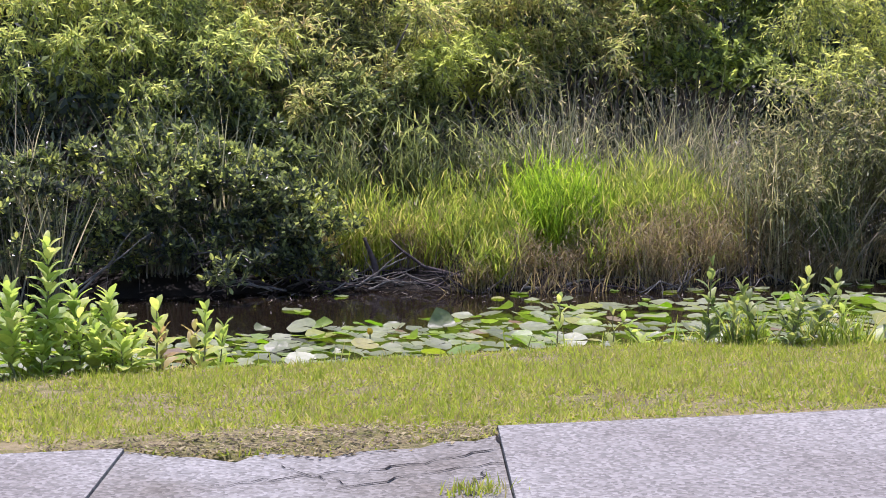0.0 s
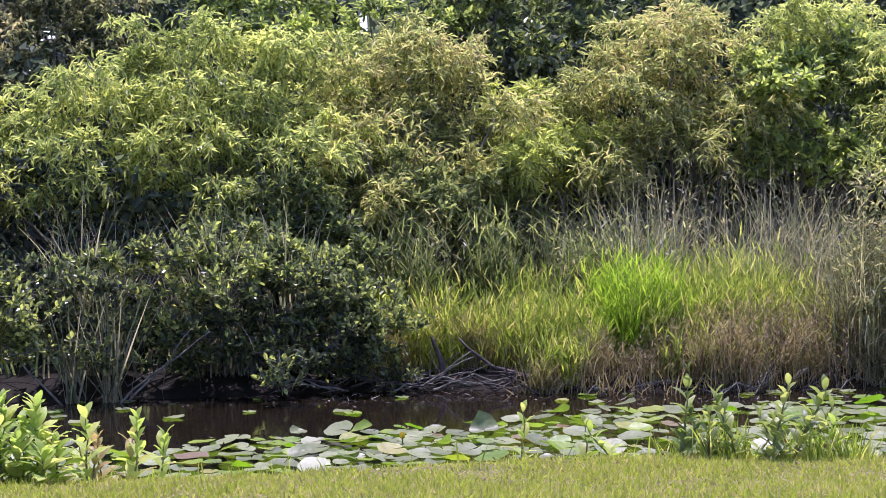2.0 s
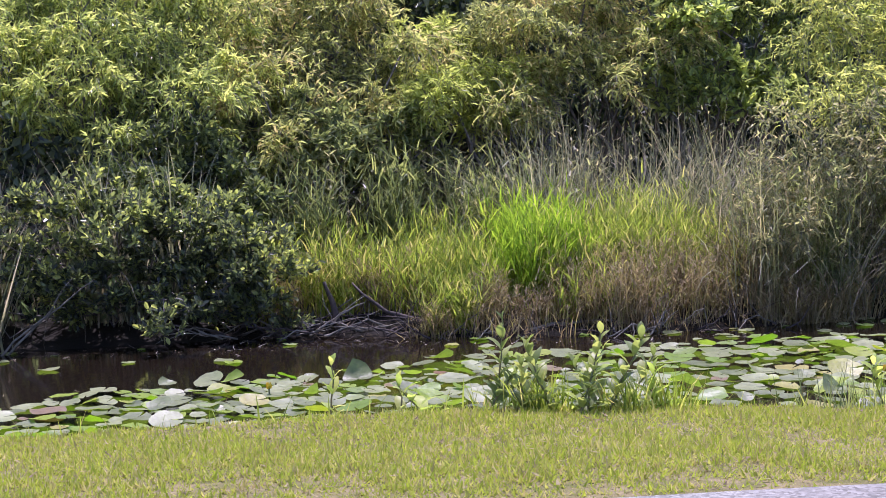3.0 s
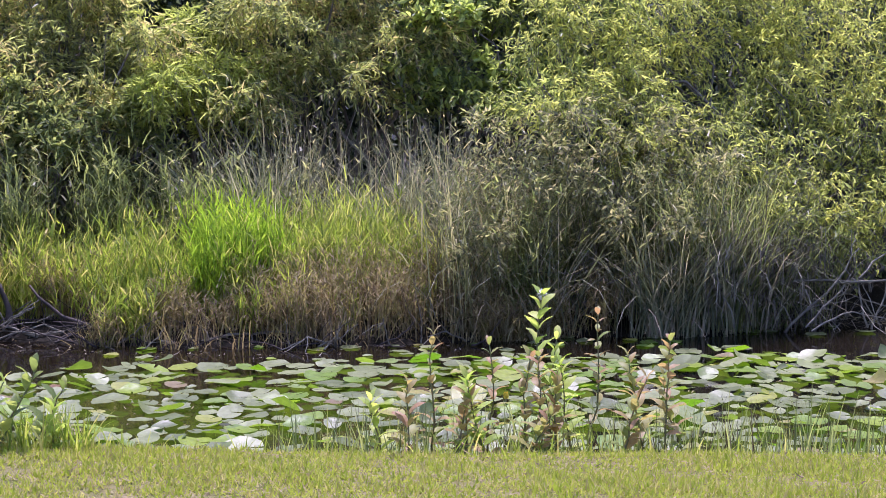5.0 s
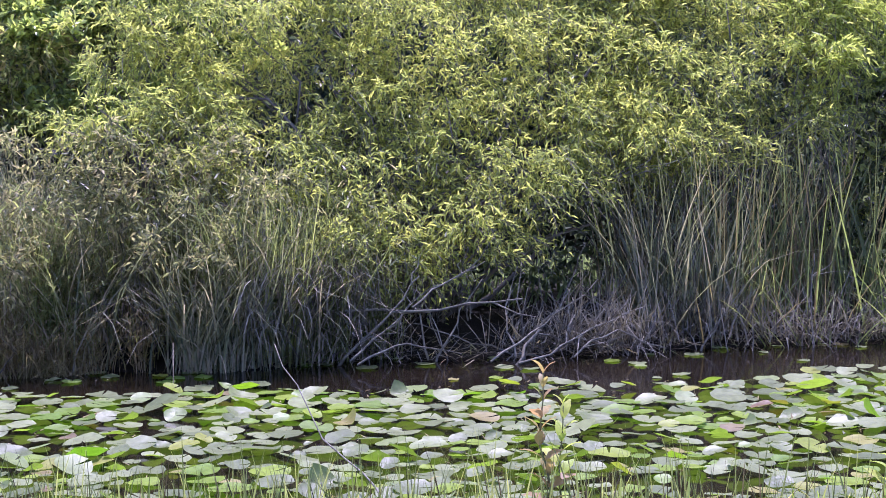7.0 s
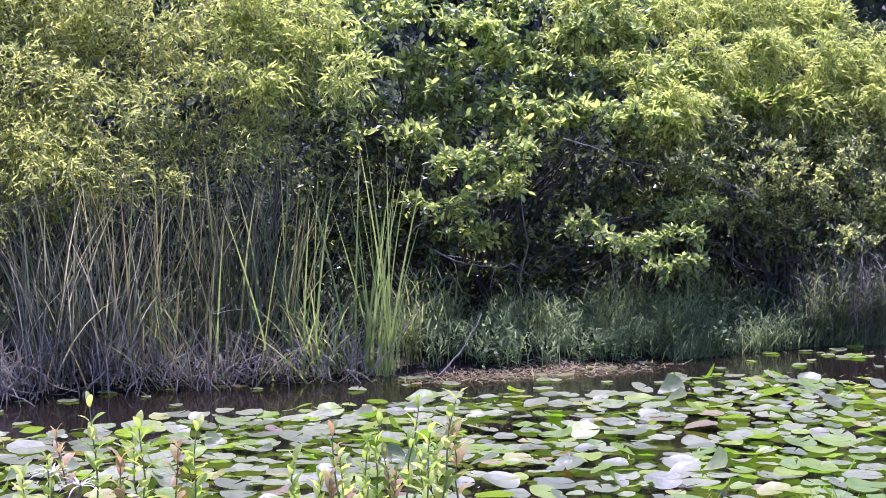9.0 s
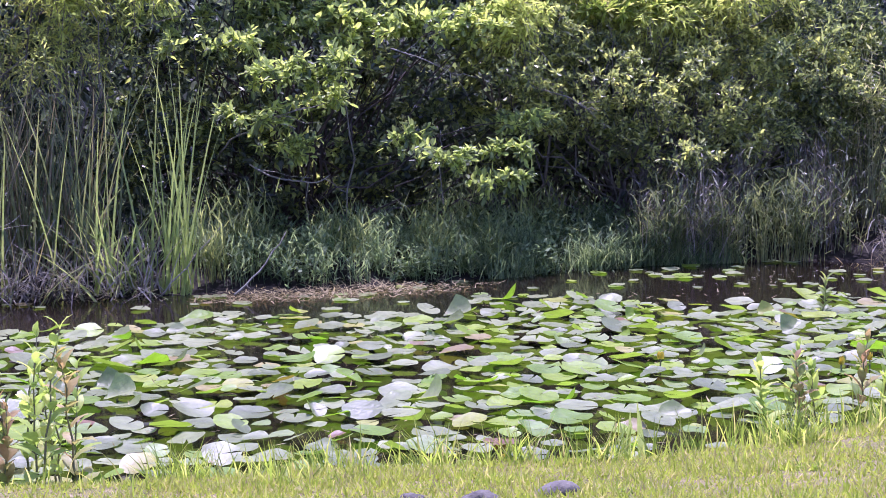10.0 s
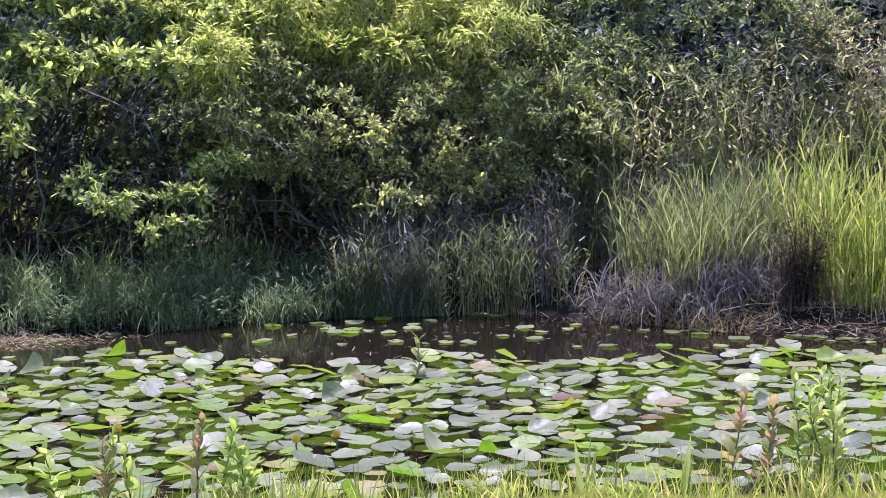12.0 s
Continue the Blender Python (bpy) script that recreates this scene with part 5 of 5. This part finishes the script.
for i, (px_, py_, ph_) in enumerate([(5.8, 7.5, 0.6), (5.95, 7.4, 0.56), (6.15, 7.45, 0.64), (6.3, 7.6, 0.68), (6.45, 7.5, 0.6), (6.6, 7.6, 0.66), (6.75, 7.5, 0.6), (6.88, 7.6, 0.68), (5.7, 7.6, 0.52), (6.25, 7.3, 0.5), (7.05, 7.5, 0.6), (6.55, 7.85, 0.72)]):
    sprig(R_ if i % 3 < 2 else D_, px_, py_, ph_, ("red", "red", "green")[i % 3], 160 + i, 8 + i % 3, 0.095, (0.12 * math.sin(i * 2.3), 0.06 * math.cos(i * 1.7)), up=26, bare=0.3)

Y_ = "yellow-green leafy plant growing at the pond edge"
for i, (px_, py_, ph_, pk_) in enumerate([(11.67, 7.55, 0.70, "green"), (11.8, 7.45, 0.62, "green"), (11.58, 7.5, 0.6, "red"), (12.05, 7.4, 0.6, "green"), (11.75, 7.35, 0.5, "red"), (12.12, 7.5, 0.48, "green"), (11.3, 7.45, 0.45, "green"), (11.88, 7.6, 0.56, "green"), (11.5, 7.4, 0.52, "green"), (11.95, 7.5, 0.52, "red"), (12.77, 7.4, 0.45, "green"), (13.2, 7.5, 0.46, "green"), (13.05, 6.95, 0.74, "green"), (13.15, 7.05, 0.66, "red"), (12.95, 7.0, 0.6, "green"),
                                          (9.66, 7.25, 0.76, "red"), (9.8, 7.3, 0.62, "green"), (16.94, 7.1, 0.40, "green"), (16.5, 7.1, 0.35, "red"), (17.05, 7.0, 0.30, "green"), (19.58, 7.1, 0.50, "green"), (19.62, 7.0, 0.44, "green"), (19.75, 7.1, 0.46, "green"), (19.4, 7.1, 0.36, "red"), (16.3, 7.1, 0.34, "green"), (18.26, 10.0, 0.22, "dull")]):
    sprig(Y_, px_, py_, ph_, pk_, 80 + i, 11, 0.105, (0.07 * math.sin(i * 2.3), 0.05 * math.cos(i * 1.7)), bare=0.15, up=28)


for i, (px_, py_, ph_) in enumerate([(12.46, 7.2, 0.48), (12.55, 7.25, 0.38), (12.69, 7.25, 0.57), (12.78, 7.3, 0.5), (12.84, 7.25, 0.6), (12.9, 7.2, 0.46), (12.98, 7.25, 0.66), (13.05, 7.3, 0.5), (12.62, 7.15, 0.4), (12.72, 7.15, 0.36), (13.1, 7.15, 0.44), (12.88, 7.15, 0.38),
                                     (16.48, 7.2, 0.38), (16.6, 7.15, 0.3), (16.85, 7.2, 0.4), (17.0, 7.2, 0.3), (17.1, 7.2, 0.28), (19.2, 7.0, 0.42), (19.5, 6.95, 0.5), (19.68, 7.0, 0.46)]):
    sprig(Y_, px_, py_, ph_, ("green", "green", "red")[i % 3], 220 + i, 7, 0.10, (0.05 * math.sin(i * 2.3), 0), bare=0.35, up=42)


def spear_plant(x, y, tall, count, seed):
    """A tuft of a few broad upright blades."""
    rng = np.random.default_rng(seed)
    root = tagged(new("spear_leaf_plant"), "small plant with upright spear-shaped green leaves", "plant", "spear-leaved plants in the shallows")
    root.location = (x, y, max(float(land(x, y)), -0.1) - 0.02)
    for i in range(count):
        v, f = blades(rng, np.array([[rng.normal(0, 0.03), rng.normal(0, 0.03), 0.0]]), np.array([tall * rng.uniform(0.7, 1.1)]), np.array([0.035]), np.array([rng.uniform(0.02, 0.25)]), np.array([rng.uniform(0.0, 0.3)]), np.array([rng.uniform(0, 6.28)]), 5)
        part("leaf", solid("leaf", v, f, CATTAIL), root)
    return root


for i, (px_, py_) in enumerate([(7.75, 8.15), (8.05, 8.1), (8.2, 8.2), (9.05, 7.9), (9.3, 7.75), (9.75, 7.7), (10.1, 7.6), (10.4, 7.5), (15.5, 6.85), (18.6, 7.2), (19.0, 7.1)]):
    spear_plant(px_, py_, 0.30, 4, 500 + i)


def spider_lily(x, y, z, seed):
    """A white flower head of thin curving petals on a stalk."""
    rng = np.random.default_rng(seed)
    g = float(land(x, y)) - 0.02
    root = tagged(new("spider_lily"), "white spidery lily flower on a green stalk", "flower")
    root.location = (x, y, g)
    stalk = part("stem", solid("stem", *tube(crooked(rng, (0, 0, 0), (0, 0, z - g), 6, 0.03), np.full(6, 0.006), 6), STEM, True), root)
    for i in range(14):
        v, f = blades(rng, np.array([[0, 0, z - g]]), np.array([rng.uniform(0.09, 0.13)]), np.array([0.012]), np.array([rng.uniform(0.5, 1.2)]), np.array([rng.uniform(0.8, 1.8)]), np.array([i * 0.45]), 5)
        part("petal", solid("petal", v, f, BLOOM), stalk)


def pond_flower(x, y, seed):
    """A small yellow cup of overlapping petals on a short stalk above the pads."""
    rng = np.random.default_rng(seed)
    root = tagged(new("water_flower"), "small yellow cup-shaped flower among the lily pads", "flower", "yellow flowers among the pads")
    root.location = (x, y, -0.02)
    stalk = part("stem", solid("stem", *tube(crooked(rng, (0, 0, 0), (0, 0, 0.08), 4, 0.04), np.full(4, 0.005), 6), STEM, True), root)
    for i in range(7):
        v, f = blades(rng, np.array([[0, 0, 0.075]]), np.array([0.045]), np.array([0.03]), np.array([0.75]), np.array([-0.9]), np.array([i * 0.9]), 4)
        part("petal", solid("petal", v, f, PETAL), stalk)


for i, (px_, py_) in enumerate([(17.39, 8.26), (14.93, 6.88), (17.60, 8.31), (16.52, 8.72), (3.05, 10.61), (6.80, 9.86)]):
    pond_flower(px_, py_, 800 + i)
spider_lily(11.5, 7.5, 0.44, 1)
spider_lily(11.6, 7.42, 0.40, 2)

# ---- cattails ----
def cattail(x, y, tall, count, seed, way=None, tip=(0.02, 0.2)):
    rng = np.random.default_rng(seed)
    z = max(float(land(x, y)), -0.05) - 0.03
    root = tagged(new("cattail"), "green cattail with long upright leaves at the waterline", "cattail", "cattails at the waterline")
    root.location = (x, y, z)
    for i in range(count):
        az = np.array([rng.uniform(0, 2 * math.pi) if way is None else way + rng.normal(0, 0.35)])
        v, f = blades(rng, np.array([[rng.normal(0, 0.05), rng.normal(0, 0.05), 0.0]]), np.array([tall * rng.uniform(0.7, 1.05)]), np.array([0.019 if way is None else 0.014]), np.array([rng.uniform(*tip)]), np.array([rng.uniform(0.0, 0.3 if way is None else 0.9)]), az, 8)
        part("leaf", solid("leaf", v, f, CATTAIL if way is None or i % 3 == 0 else CATTAIL_DIM), root)
    return root


for i, (px_, py_, ph_, pn_) in enumerate([(14.45, 12.3, 1.75, 9), (14.36, 12.3, 1.6, 8), (14.42, 12.27, 0.85, 12), (14.3, 12.35, 1.8, 5), (13.9, 12.4, 1.6, 3), (13.5, 12.45, 1.65, 3), (13.2, 12.4, 1.5, 4), (14.52, 12.3, 0.5, 8)]):
    cattail(px_, py_, ph_, pn_, i + 1)
for i, (px_, py_, ph_, pn_, pw_) in enumerate([(13.1, 12.2, 1.2, 5, 3.0), (12.8, 12.25, 0.95, 5, 3.3), (13.45, 12.2, 0.8, 8, 0.1), (13.1, 12.2, 0.7, 6, 0.4), (13.8, 12.2, 0.8, 6, 2.9)]):
    cattail(px_, py_, ph_, pn_, 20 + i, pw_, (0.3, 0.8))

# ---- dead wood ----
def branch(label, points, radius, seed, forks=3, mat=DEADWOOD):
    rng = np.random.default_rng(seed)
    pts = np.concatenate([crooked(rng, a, b, 5, 0.07)[(1 if i else 0):] for i, (a, b) in enumerate(zip(points[:-1], points[1:]))])
    o = pts[0].copy()
    radius *= 0.72
    pieces = [tube(pts - o, np.linspace(radius, radius * 0.35, len(pts)), 7)]
    for _ in range(forks):
        i = int(rng.integers(1, len(pts) - 1))
        d = unit(pts[-1] - pts[0]) * 0.5 + rng.normal(0, 0.5, 3)
        e = pts[i] + d * rng.uniform(0.15, 0.4)
        pieces.append(tube(crooked(rng, pts[i], e, 5, 0.1) - o, np.linspace(radius * 0.5, radius * 0.15, 5), 5))
    ob = tagged(new("fallen_branch", solid("fallen_branch", *join(pieces), mat, True)), label, "branch")
    ob.location = o
    return ob


B = "bare grey dead branch leaning out over the water"
branch(B, [(9.2, 12.5, 0.32), (10.0, 12.1, 0.38), (10.74, 11.75, 0.49)], 0.020, 1)
branch(B, [(9.5, 12.2, -0.03), (9.8, 12.1, 0.30), (10.1, 12.2, 0.62)], 0.018, 2)
branch(B, [(10.7, 11.9, -0.04), (11.0, 12.2, 0.25), (11.3, 12.5, 0.45)], 0.020, 3)
branch(B, [(11.05, 12.1, -0.03), (10.5, 12.3, 0.10), (10.0, 12.5, 0.25)], 0.012, 4)
branch(B, [(11.6, 13.1, 1.30), (11.84, 13.0, 1.22), (12.19, 12.7, 1.38)], 0.012, 5)
branch(B, [(12.0, 12.9, 0.2), (11.84, 13.0, 0.8), (11.75, 13.0, 1.5)], 0.014, 6)
for i, (bx_, tx_, tz_) in enumerate([(0.35, -0.25, 0.62), (0.45, 0.05, 0.85), (0.9, 0.25, 0.66), (1.3, 1.75, 0.34), (1.35, 2.0, 0.52), (0.2, 0.55, 0.8)]):
    branch("bare grey branch in the dark hollow under the shrub", [(bx_, 13.0, -0.02), ((bx_ + tx_) / 2, 12.98, tz_ * 0.55), (tx_, 13.0, tz_)], 0.014, 30 + i, 2)
branch("thin dry branch hanging at the muddy shore", [(14.75, 12.0, 0.02), (14.95, 12.1, 0.16), (15.2, 12.3, 0.42)], 0.012, 7, 1)
branch("thin dry stick standing at the muddy shore", [(14.25, 12.2, 0.0), (14.45, 12.2, 0.2), (14.75, 12.4, 0.48)], 0.010, 8, 2)
branch("grey log lying along the waterline", [(4.9, 12.55, 0.03), (5.4, 12.6, 0.06), (6.0, 12.5, 0.03)], 0.022, 9, 2)
branch("dark leaning dead branch on the bank", [(4.6, 12.75, 0.03), (4.3, 12.95, 0.14), (3.97, 13.2, 0.38)], 0.034, 10, 2, DARKWOOD)
branch("dark pointed dead snag at the water", [(3.86, 13.12, -0.05), (3.82, 13.14, 0.17), (3.75, 13.2, 0.40)], 0.055, 11, 0, DARKWOOD)
branch("thin grey branch in the marsh weeds", [(3.6, 15.3, 0.6), (4.0, 15.4, 0.75), (4.4, 15.6, 0.98)], 0.018, 12, 2)
branch("long dry reed fallen across the lily pads", [(9.1, 7.9, 0.05), (8.9, 8.6, 0.25), (8.75, 9.3, 0.62)], 0.008, 13, 0)
for i, way in enumerate([
        [(9.55, 11.90, 0.08), (9.92, 12.10, 0.32), (10.30, 12.40, 0.54)], [(10.52, 11.80, 0.05), (10.99, 12.10, 0.25), (11.48, 12.40, 0.53)],
        [(10.72, 11.80, 0.03), (11.19, 12.00, 0.16), (11.82, 12.20, 0.35)], [(10.01, 12.00, 0.42), (10.34, 12.20, 0.59), (10.63, 12.40, 0.69)],
        [(9.60, 11.90, 0.05), (9.97, 12.00, 0.17), (10.36, 12.00, 0.08)], [(11.15, 11.90, 0.04), (11.51, 12.00, 0.21), (11.87, 12.00, 0.06)],
        [(10.14, 12.10, 0.03), (10.10, 12.20, 0.35), (9.93, 12.30, 0.59)], [(10.75, 12.00, 0.04), (10.75, 12.30, 0.36), (10.89, 12.50, 0.63)]]):
    branch(B, way, 0.012, 30 + i, 4)
for i, way in enumerate([
        [(19.3, 13.6, 1.7), (19.59, 13.30, 1.91), (19.87, 13.40, 2.04), (19.99, 13.50, 2.2)], [(21.1, 13.4, 1.3), (21.33, 13.20, 1.73), (21.70, 13.30, 1.86), (21.94, 13.40, 1.93)],
        [(21.77, 12.60, 0.1), (21.85, 12.8, 1.2), (21.97, 13.00, 1.79), (22.36, 13.10, 1.89), (22.75, 13.10, 1.86)], [(21.6, 11.8, 0.1), (21.57, 11.90, 0.71), (21.50, 12.10, 1.08), (21.48, 12.30, 1.33)],
        [(16.3, 13.3, 1.72), (16.45, 13.1, 1.66), (16.63, 13.0, 1.57), (16.8, 13.0, 1.50)], [(15.95, 13.30, 0.1), (15.95, 13.30, 1.04), (15.91, 13.40, 1.43), (15.91, 13.50, 1.74)],
        [(16.64, 13.0, 0.1), (16.64, 13.00, 0.47), (16.63, 13.10, 0.81), (16.68, 13.20, 1.07)], [(15.1, 13.1, 0.85), (15.34, 12.80, 0.75), (15.53, 12.70, 0.73), (15.64, 12.70, 0.79)],
        [(14.9, 13.3, 0.9), (14.99, 13.00, 1.08), (15.28, 12.90, 1.23), (15.48, 12.80, 1.29)], [(17.3, 13.4, 1.5), (17.6, 13.0, 1.35), (17.9, 12.9, 1.15)],
        [(4.44, 14.80, 0.1), (4.44, 14.80, 0.65), (4.48, 15.00, 1.36), (4.57, 15.40, 2.28)], [(1.08, 13.20, -0.03), (0.95, 13.30, 0.67), (0.77, 13.50, 1.14)], [(0.16, 13.2, 0.0), (0.33, 13.30, 0.47), (0.25, 13.40, 0.77)]]):
    branch("bare grey branch among the shrubs", way, 0.011, 130 + i, 5)
rng = np.random.default_rng(5)
for i in range(26):
    x = rng.uniform(9.2, 13.9)
    y = float(shore_far(x)) + rng.uniform(-0.15, 0.2)
    top = (x + rng.normal(0.25, 0.35), y + rng.uniform(0.1, 0.6), rng.uniform(0.25, 0.75))
    branch(B, [(x, y - 0.1, -0.05), ((x + top[0]) / 2, (y + top[1]) / 2, top[2] * 0.45), top], rng.uniform(0.006, 0.014), 50 + i, 3)


def litter(name, label, x0, x1, y0, y1, n, size, mat, seed, high=0.05, where=None):
    """Loose bits of dead stalk lying about."""
    rng = np.random.default_rng(seed)
    x, y = rng.uniform(x0, x1, n), rng.uniform(y0, y1, n)
    if where is not None:
        keep = rng.uniform(0, 1, n) < where(x, y)
        x, y = x[keep], y[keep]
    n = len(x)
    z = np.maximum(land(x, y), 0) + rng.uniform(0.002, high, n)
    L = size * rng.uniform(0.4, 1.3, n)
    v, f = blades(rng, np.stack([x, y, z], 1), L, 0.012 * rng.uniform(0.4, 1.2, n), rng.uniform(1.3, 1.7, n), rng.normal(0, 0.3, n), rng.uniform(0, 2 * math.pi, n), 2)
    return tagged(new(name, solid(name, v, f, mat)), label, "litter", kind="stuff")


litter("reed_litter", "mat of floating dead stalks at the shore", 14.3, 17.0, 11.5, 12.4, 3400, 0.09, STRAW, 61, 0.02, dome(15.5, 11.95, 1.1, 0.34))
litter("reed_litter", "brown dead stalks along the far waterline", 2.6, 8.0, 12.2, 13.1, 900, 0.16, DARK_LITTER, 62, 0.10, lambda x, y: np.exp(-((y - shore_far(x)) / 0.22) ** 2))
litter("reed_litter", "mat of reddish dead stalks on the shore", 19.9, 23.5, 10.1, 11.9, 3600, 0.12, STRAW, 63, 0.10, lambda x, y: np.exp(-((y - shore_far(x) - 0.1) / 0.3) ** 2))
litter("reed_litter", "pale dry stalks strewn on the muddy bank", 19.9, 23.0, 10.4, 12.3, 1800, 0.14, STRAW, 71, 0.08, lambda x, y: 0.7 * (y > shore_far(x) - 0.1))
litter("reed_litter", "grey dead stalks under the willow", 9.0, 14.3, 11.9, 12.7, 1600, 0.22, DEAD, 64, 0.12, lambda x, y: np.exp(-((y - shore_far(x)) / 0.22) ** 2))
litter("dry_litter", "dry brown grass litter at the road edge", 0.3, 1.9, 4.4, 5.5, 3500, 0.03, STRAW, 65, 0.02, dome(1.1, 4.95, 0.75, 0.30))
litter("dry_litter", "dark brown soil crumbs and dead leaves at the road edge", 0.2, 1.9, 4.3, 5.4, 4200, 0.018, DARK_LITTER, 69, 0.02, dome(1.05, 4.88, 0.8, 0.26))
litter("dry_litter", "dry straw in the lawn", -1, 9, 4.5, 7.2, 4200, 0.035, SEEDING, 66, 0.02)


def stone(x, y, r, seed):
    """A rough grey field stone half sunk in the grass."""
    rng = np.random.default_rng(seed)
    bm = bmesh.new()
    bmesh.ops.create_icosphere(bm, subdivisions=3, radius=r)
    k = rng.normal(0, 1.8 / r, (5, 3))
    for v in bm.verts:
        p = np.array(v.co)
        v.co *= 1 + 0.09 * sum(math.sin(float(p @ q) + i) for i, q in enumerate(k))
        v.co.x *= 1.6
        v.co.z *= 0.75
    me = bpy.data.meshes.new("stone")
    bm.to_mesh(me)
    bm.free()
    me.materials.append(STONE)
    ob = tagged(new("stone", me), "rough grey stone sunk in the lawn grass", "stone", "stones in the lawn")
    ob.location = (x, y, float(land(x, y)) + 0.1 * r)


stone(14.40, 4.97, 0.05, 1)
stone(14.13, 4.94, 0.042, 2)
stone(13.96, 5.05, 0.028, 3)


litter("floating_bits", "pale scraps and petals floating at the dark waterline", 0.6, 8.0, 11.8, 13.1, 520, 0.06, BLEACHED, 67, 0.01, lambda x, y: np.exp(-((y - shore_far(x) + 0.35) / 0.25) ** 2))
litter("floating_bits", "brown dead leaf scraps among the lily pads", -1, 22, 6.8, 11.2, 2500, 0.06, STRAW, 68, 0.03, lambda x, y: 1.0 * (y > shore_near(x)))

# brush heap at the end of the pond, and a tuft in the road joint
rng = np.random.default_rng(9)
for i in range(40):
    x, y = rng.uniform(20.3, 22.2), rng.uniform(11.0, 12.1)
    y = max(y, float(shore_far(x)) - 0.1)
    branch("thin dead stick in the brush at the shore", [(x, y, 0.02), (x + rng.normal(0, 0.25), y + rng.normal(0, 0.15), 0.16), (x + rng.normal(0, 0.5), y + rng.normal(0, 0.2), rng.uniform(0.1, 0.4))], 0.009, 300 + i, 2)
litter("floating_bits", "small round floating leaves at the shore", 18.0, 21.0, 11.2, 12.6, 220, 0.05, SEDGE, 70, 0.006, lambda x, y: 1.0 * (y < shore_far(x) + 0.05))
TUFT = np.random.default_rng(12)
v, f = blades(TUFT, np.stack([TUFT.normal(1.50, 0.05, 160), TUFT.normal(4.18, 0.035, 160), np.full(160, PATH_Z - 0.02)], 1), TUFT.uniform(0.03, 0.06, 160), np.full(160, 0.006), np.abs(TUFT.normal(0, 0.5, 160)), TUFT.normal(0.5, 0.3, 160), TUFT.uniform(0, 6.28, 160), 2)
tagged(new("joint_grass", solid("joint_grass", v, f, LAWN)), "small grass tuft growing on the cracked asphalt", "grass", kind="stuff")

rng = np.random.default_rng(22)
for i in range(26):
    x = rng.uniform(2.9, 4.8)
    y = float(shore_far(x)) + rng.uniform(-0.12, 0.25)
    a, n = rng.uniform(-0.5, 0.6) + (math.pi if rng.uniform() < 0.5 else 0), rng.uniform(0.25, 0.7)
    branch("dark stick in a heap at the waterline", [(x, y, 0.02), (x + 0.5 * n * math.cos(a), y + 0.05, rng.uniform(0.06, 0.14)), (x + n * math.cos(a), y + 0.15 * math.sin(a), rng.uniform(0.04, 0.3))], rng.uniform(0.009, 0.016), 440 + i, 3, DARKWOOD if i % 2 else DEADWOOD)

rng = np.random.default_rng(21)
for i in range(34):
    x = rng.uniform(3.3, 7.4)
    y = float(shore_far(x)) + rng.uniform(-0.22, 0.08)
    a = rng.uniform(0, 6.28)
    n = rng.uniform(0.2, 0.55)
    branch("dark wet stick lying along the far waterline", [(x, y, 0.01), (x + 0.5 * n * math.cos(a), y + 0.2 * n * math.sin(a), rng.uniform(0.03, 0.10)), (x + n * math.cos(a), y + 0.4 * n * math.sin(a), rng.uniform(0.0, 0.22))], rng.uniform(0.006, 0.012), 400 + i, 2, DARKWOOD if i % 3 else DEADWOOD)
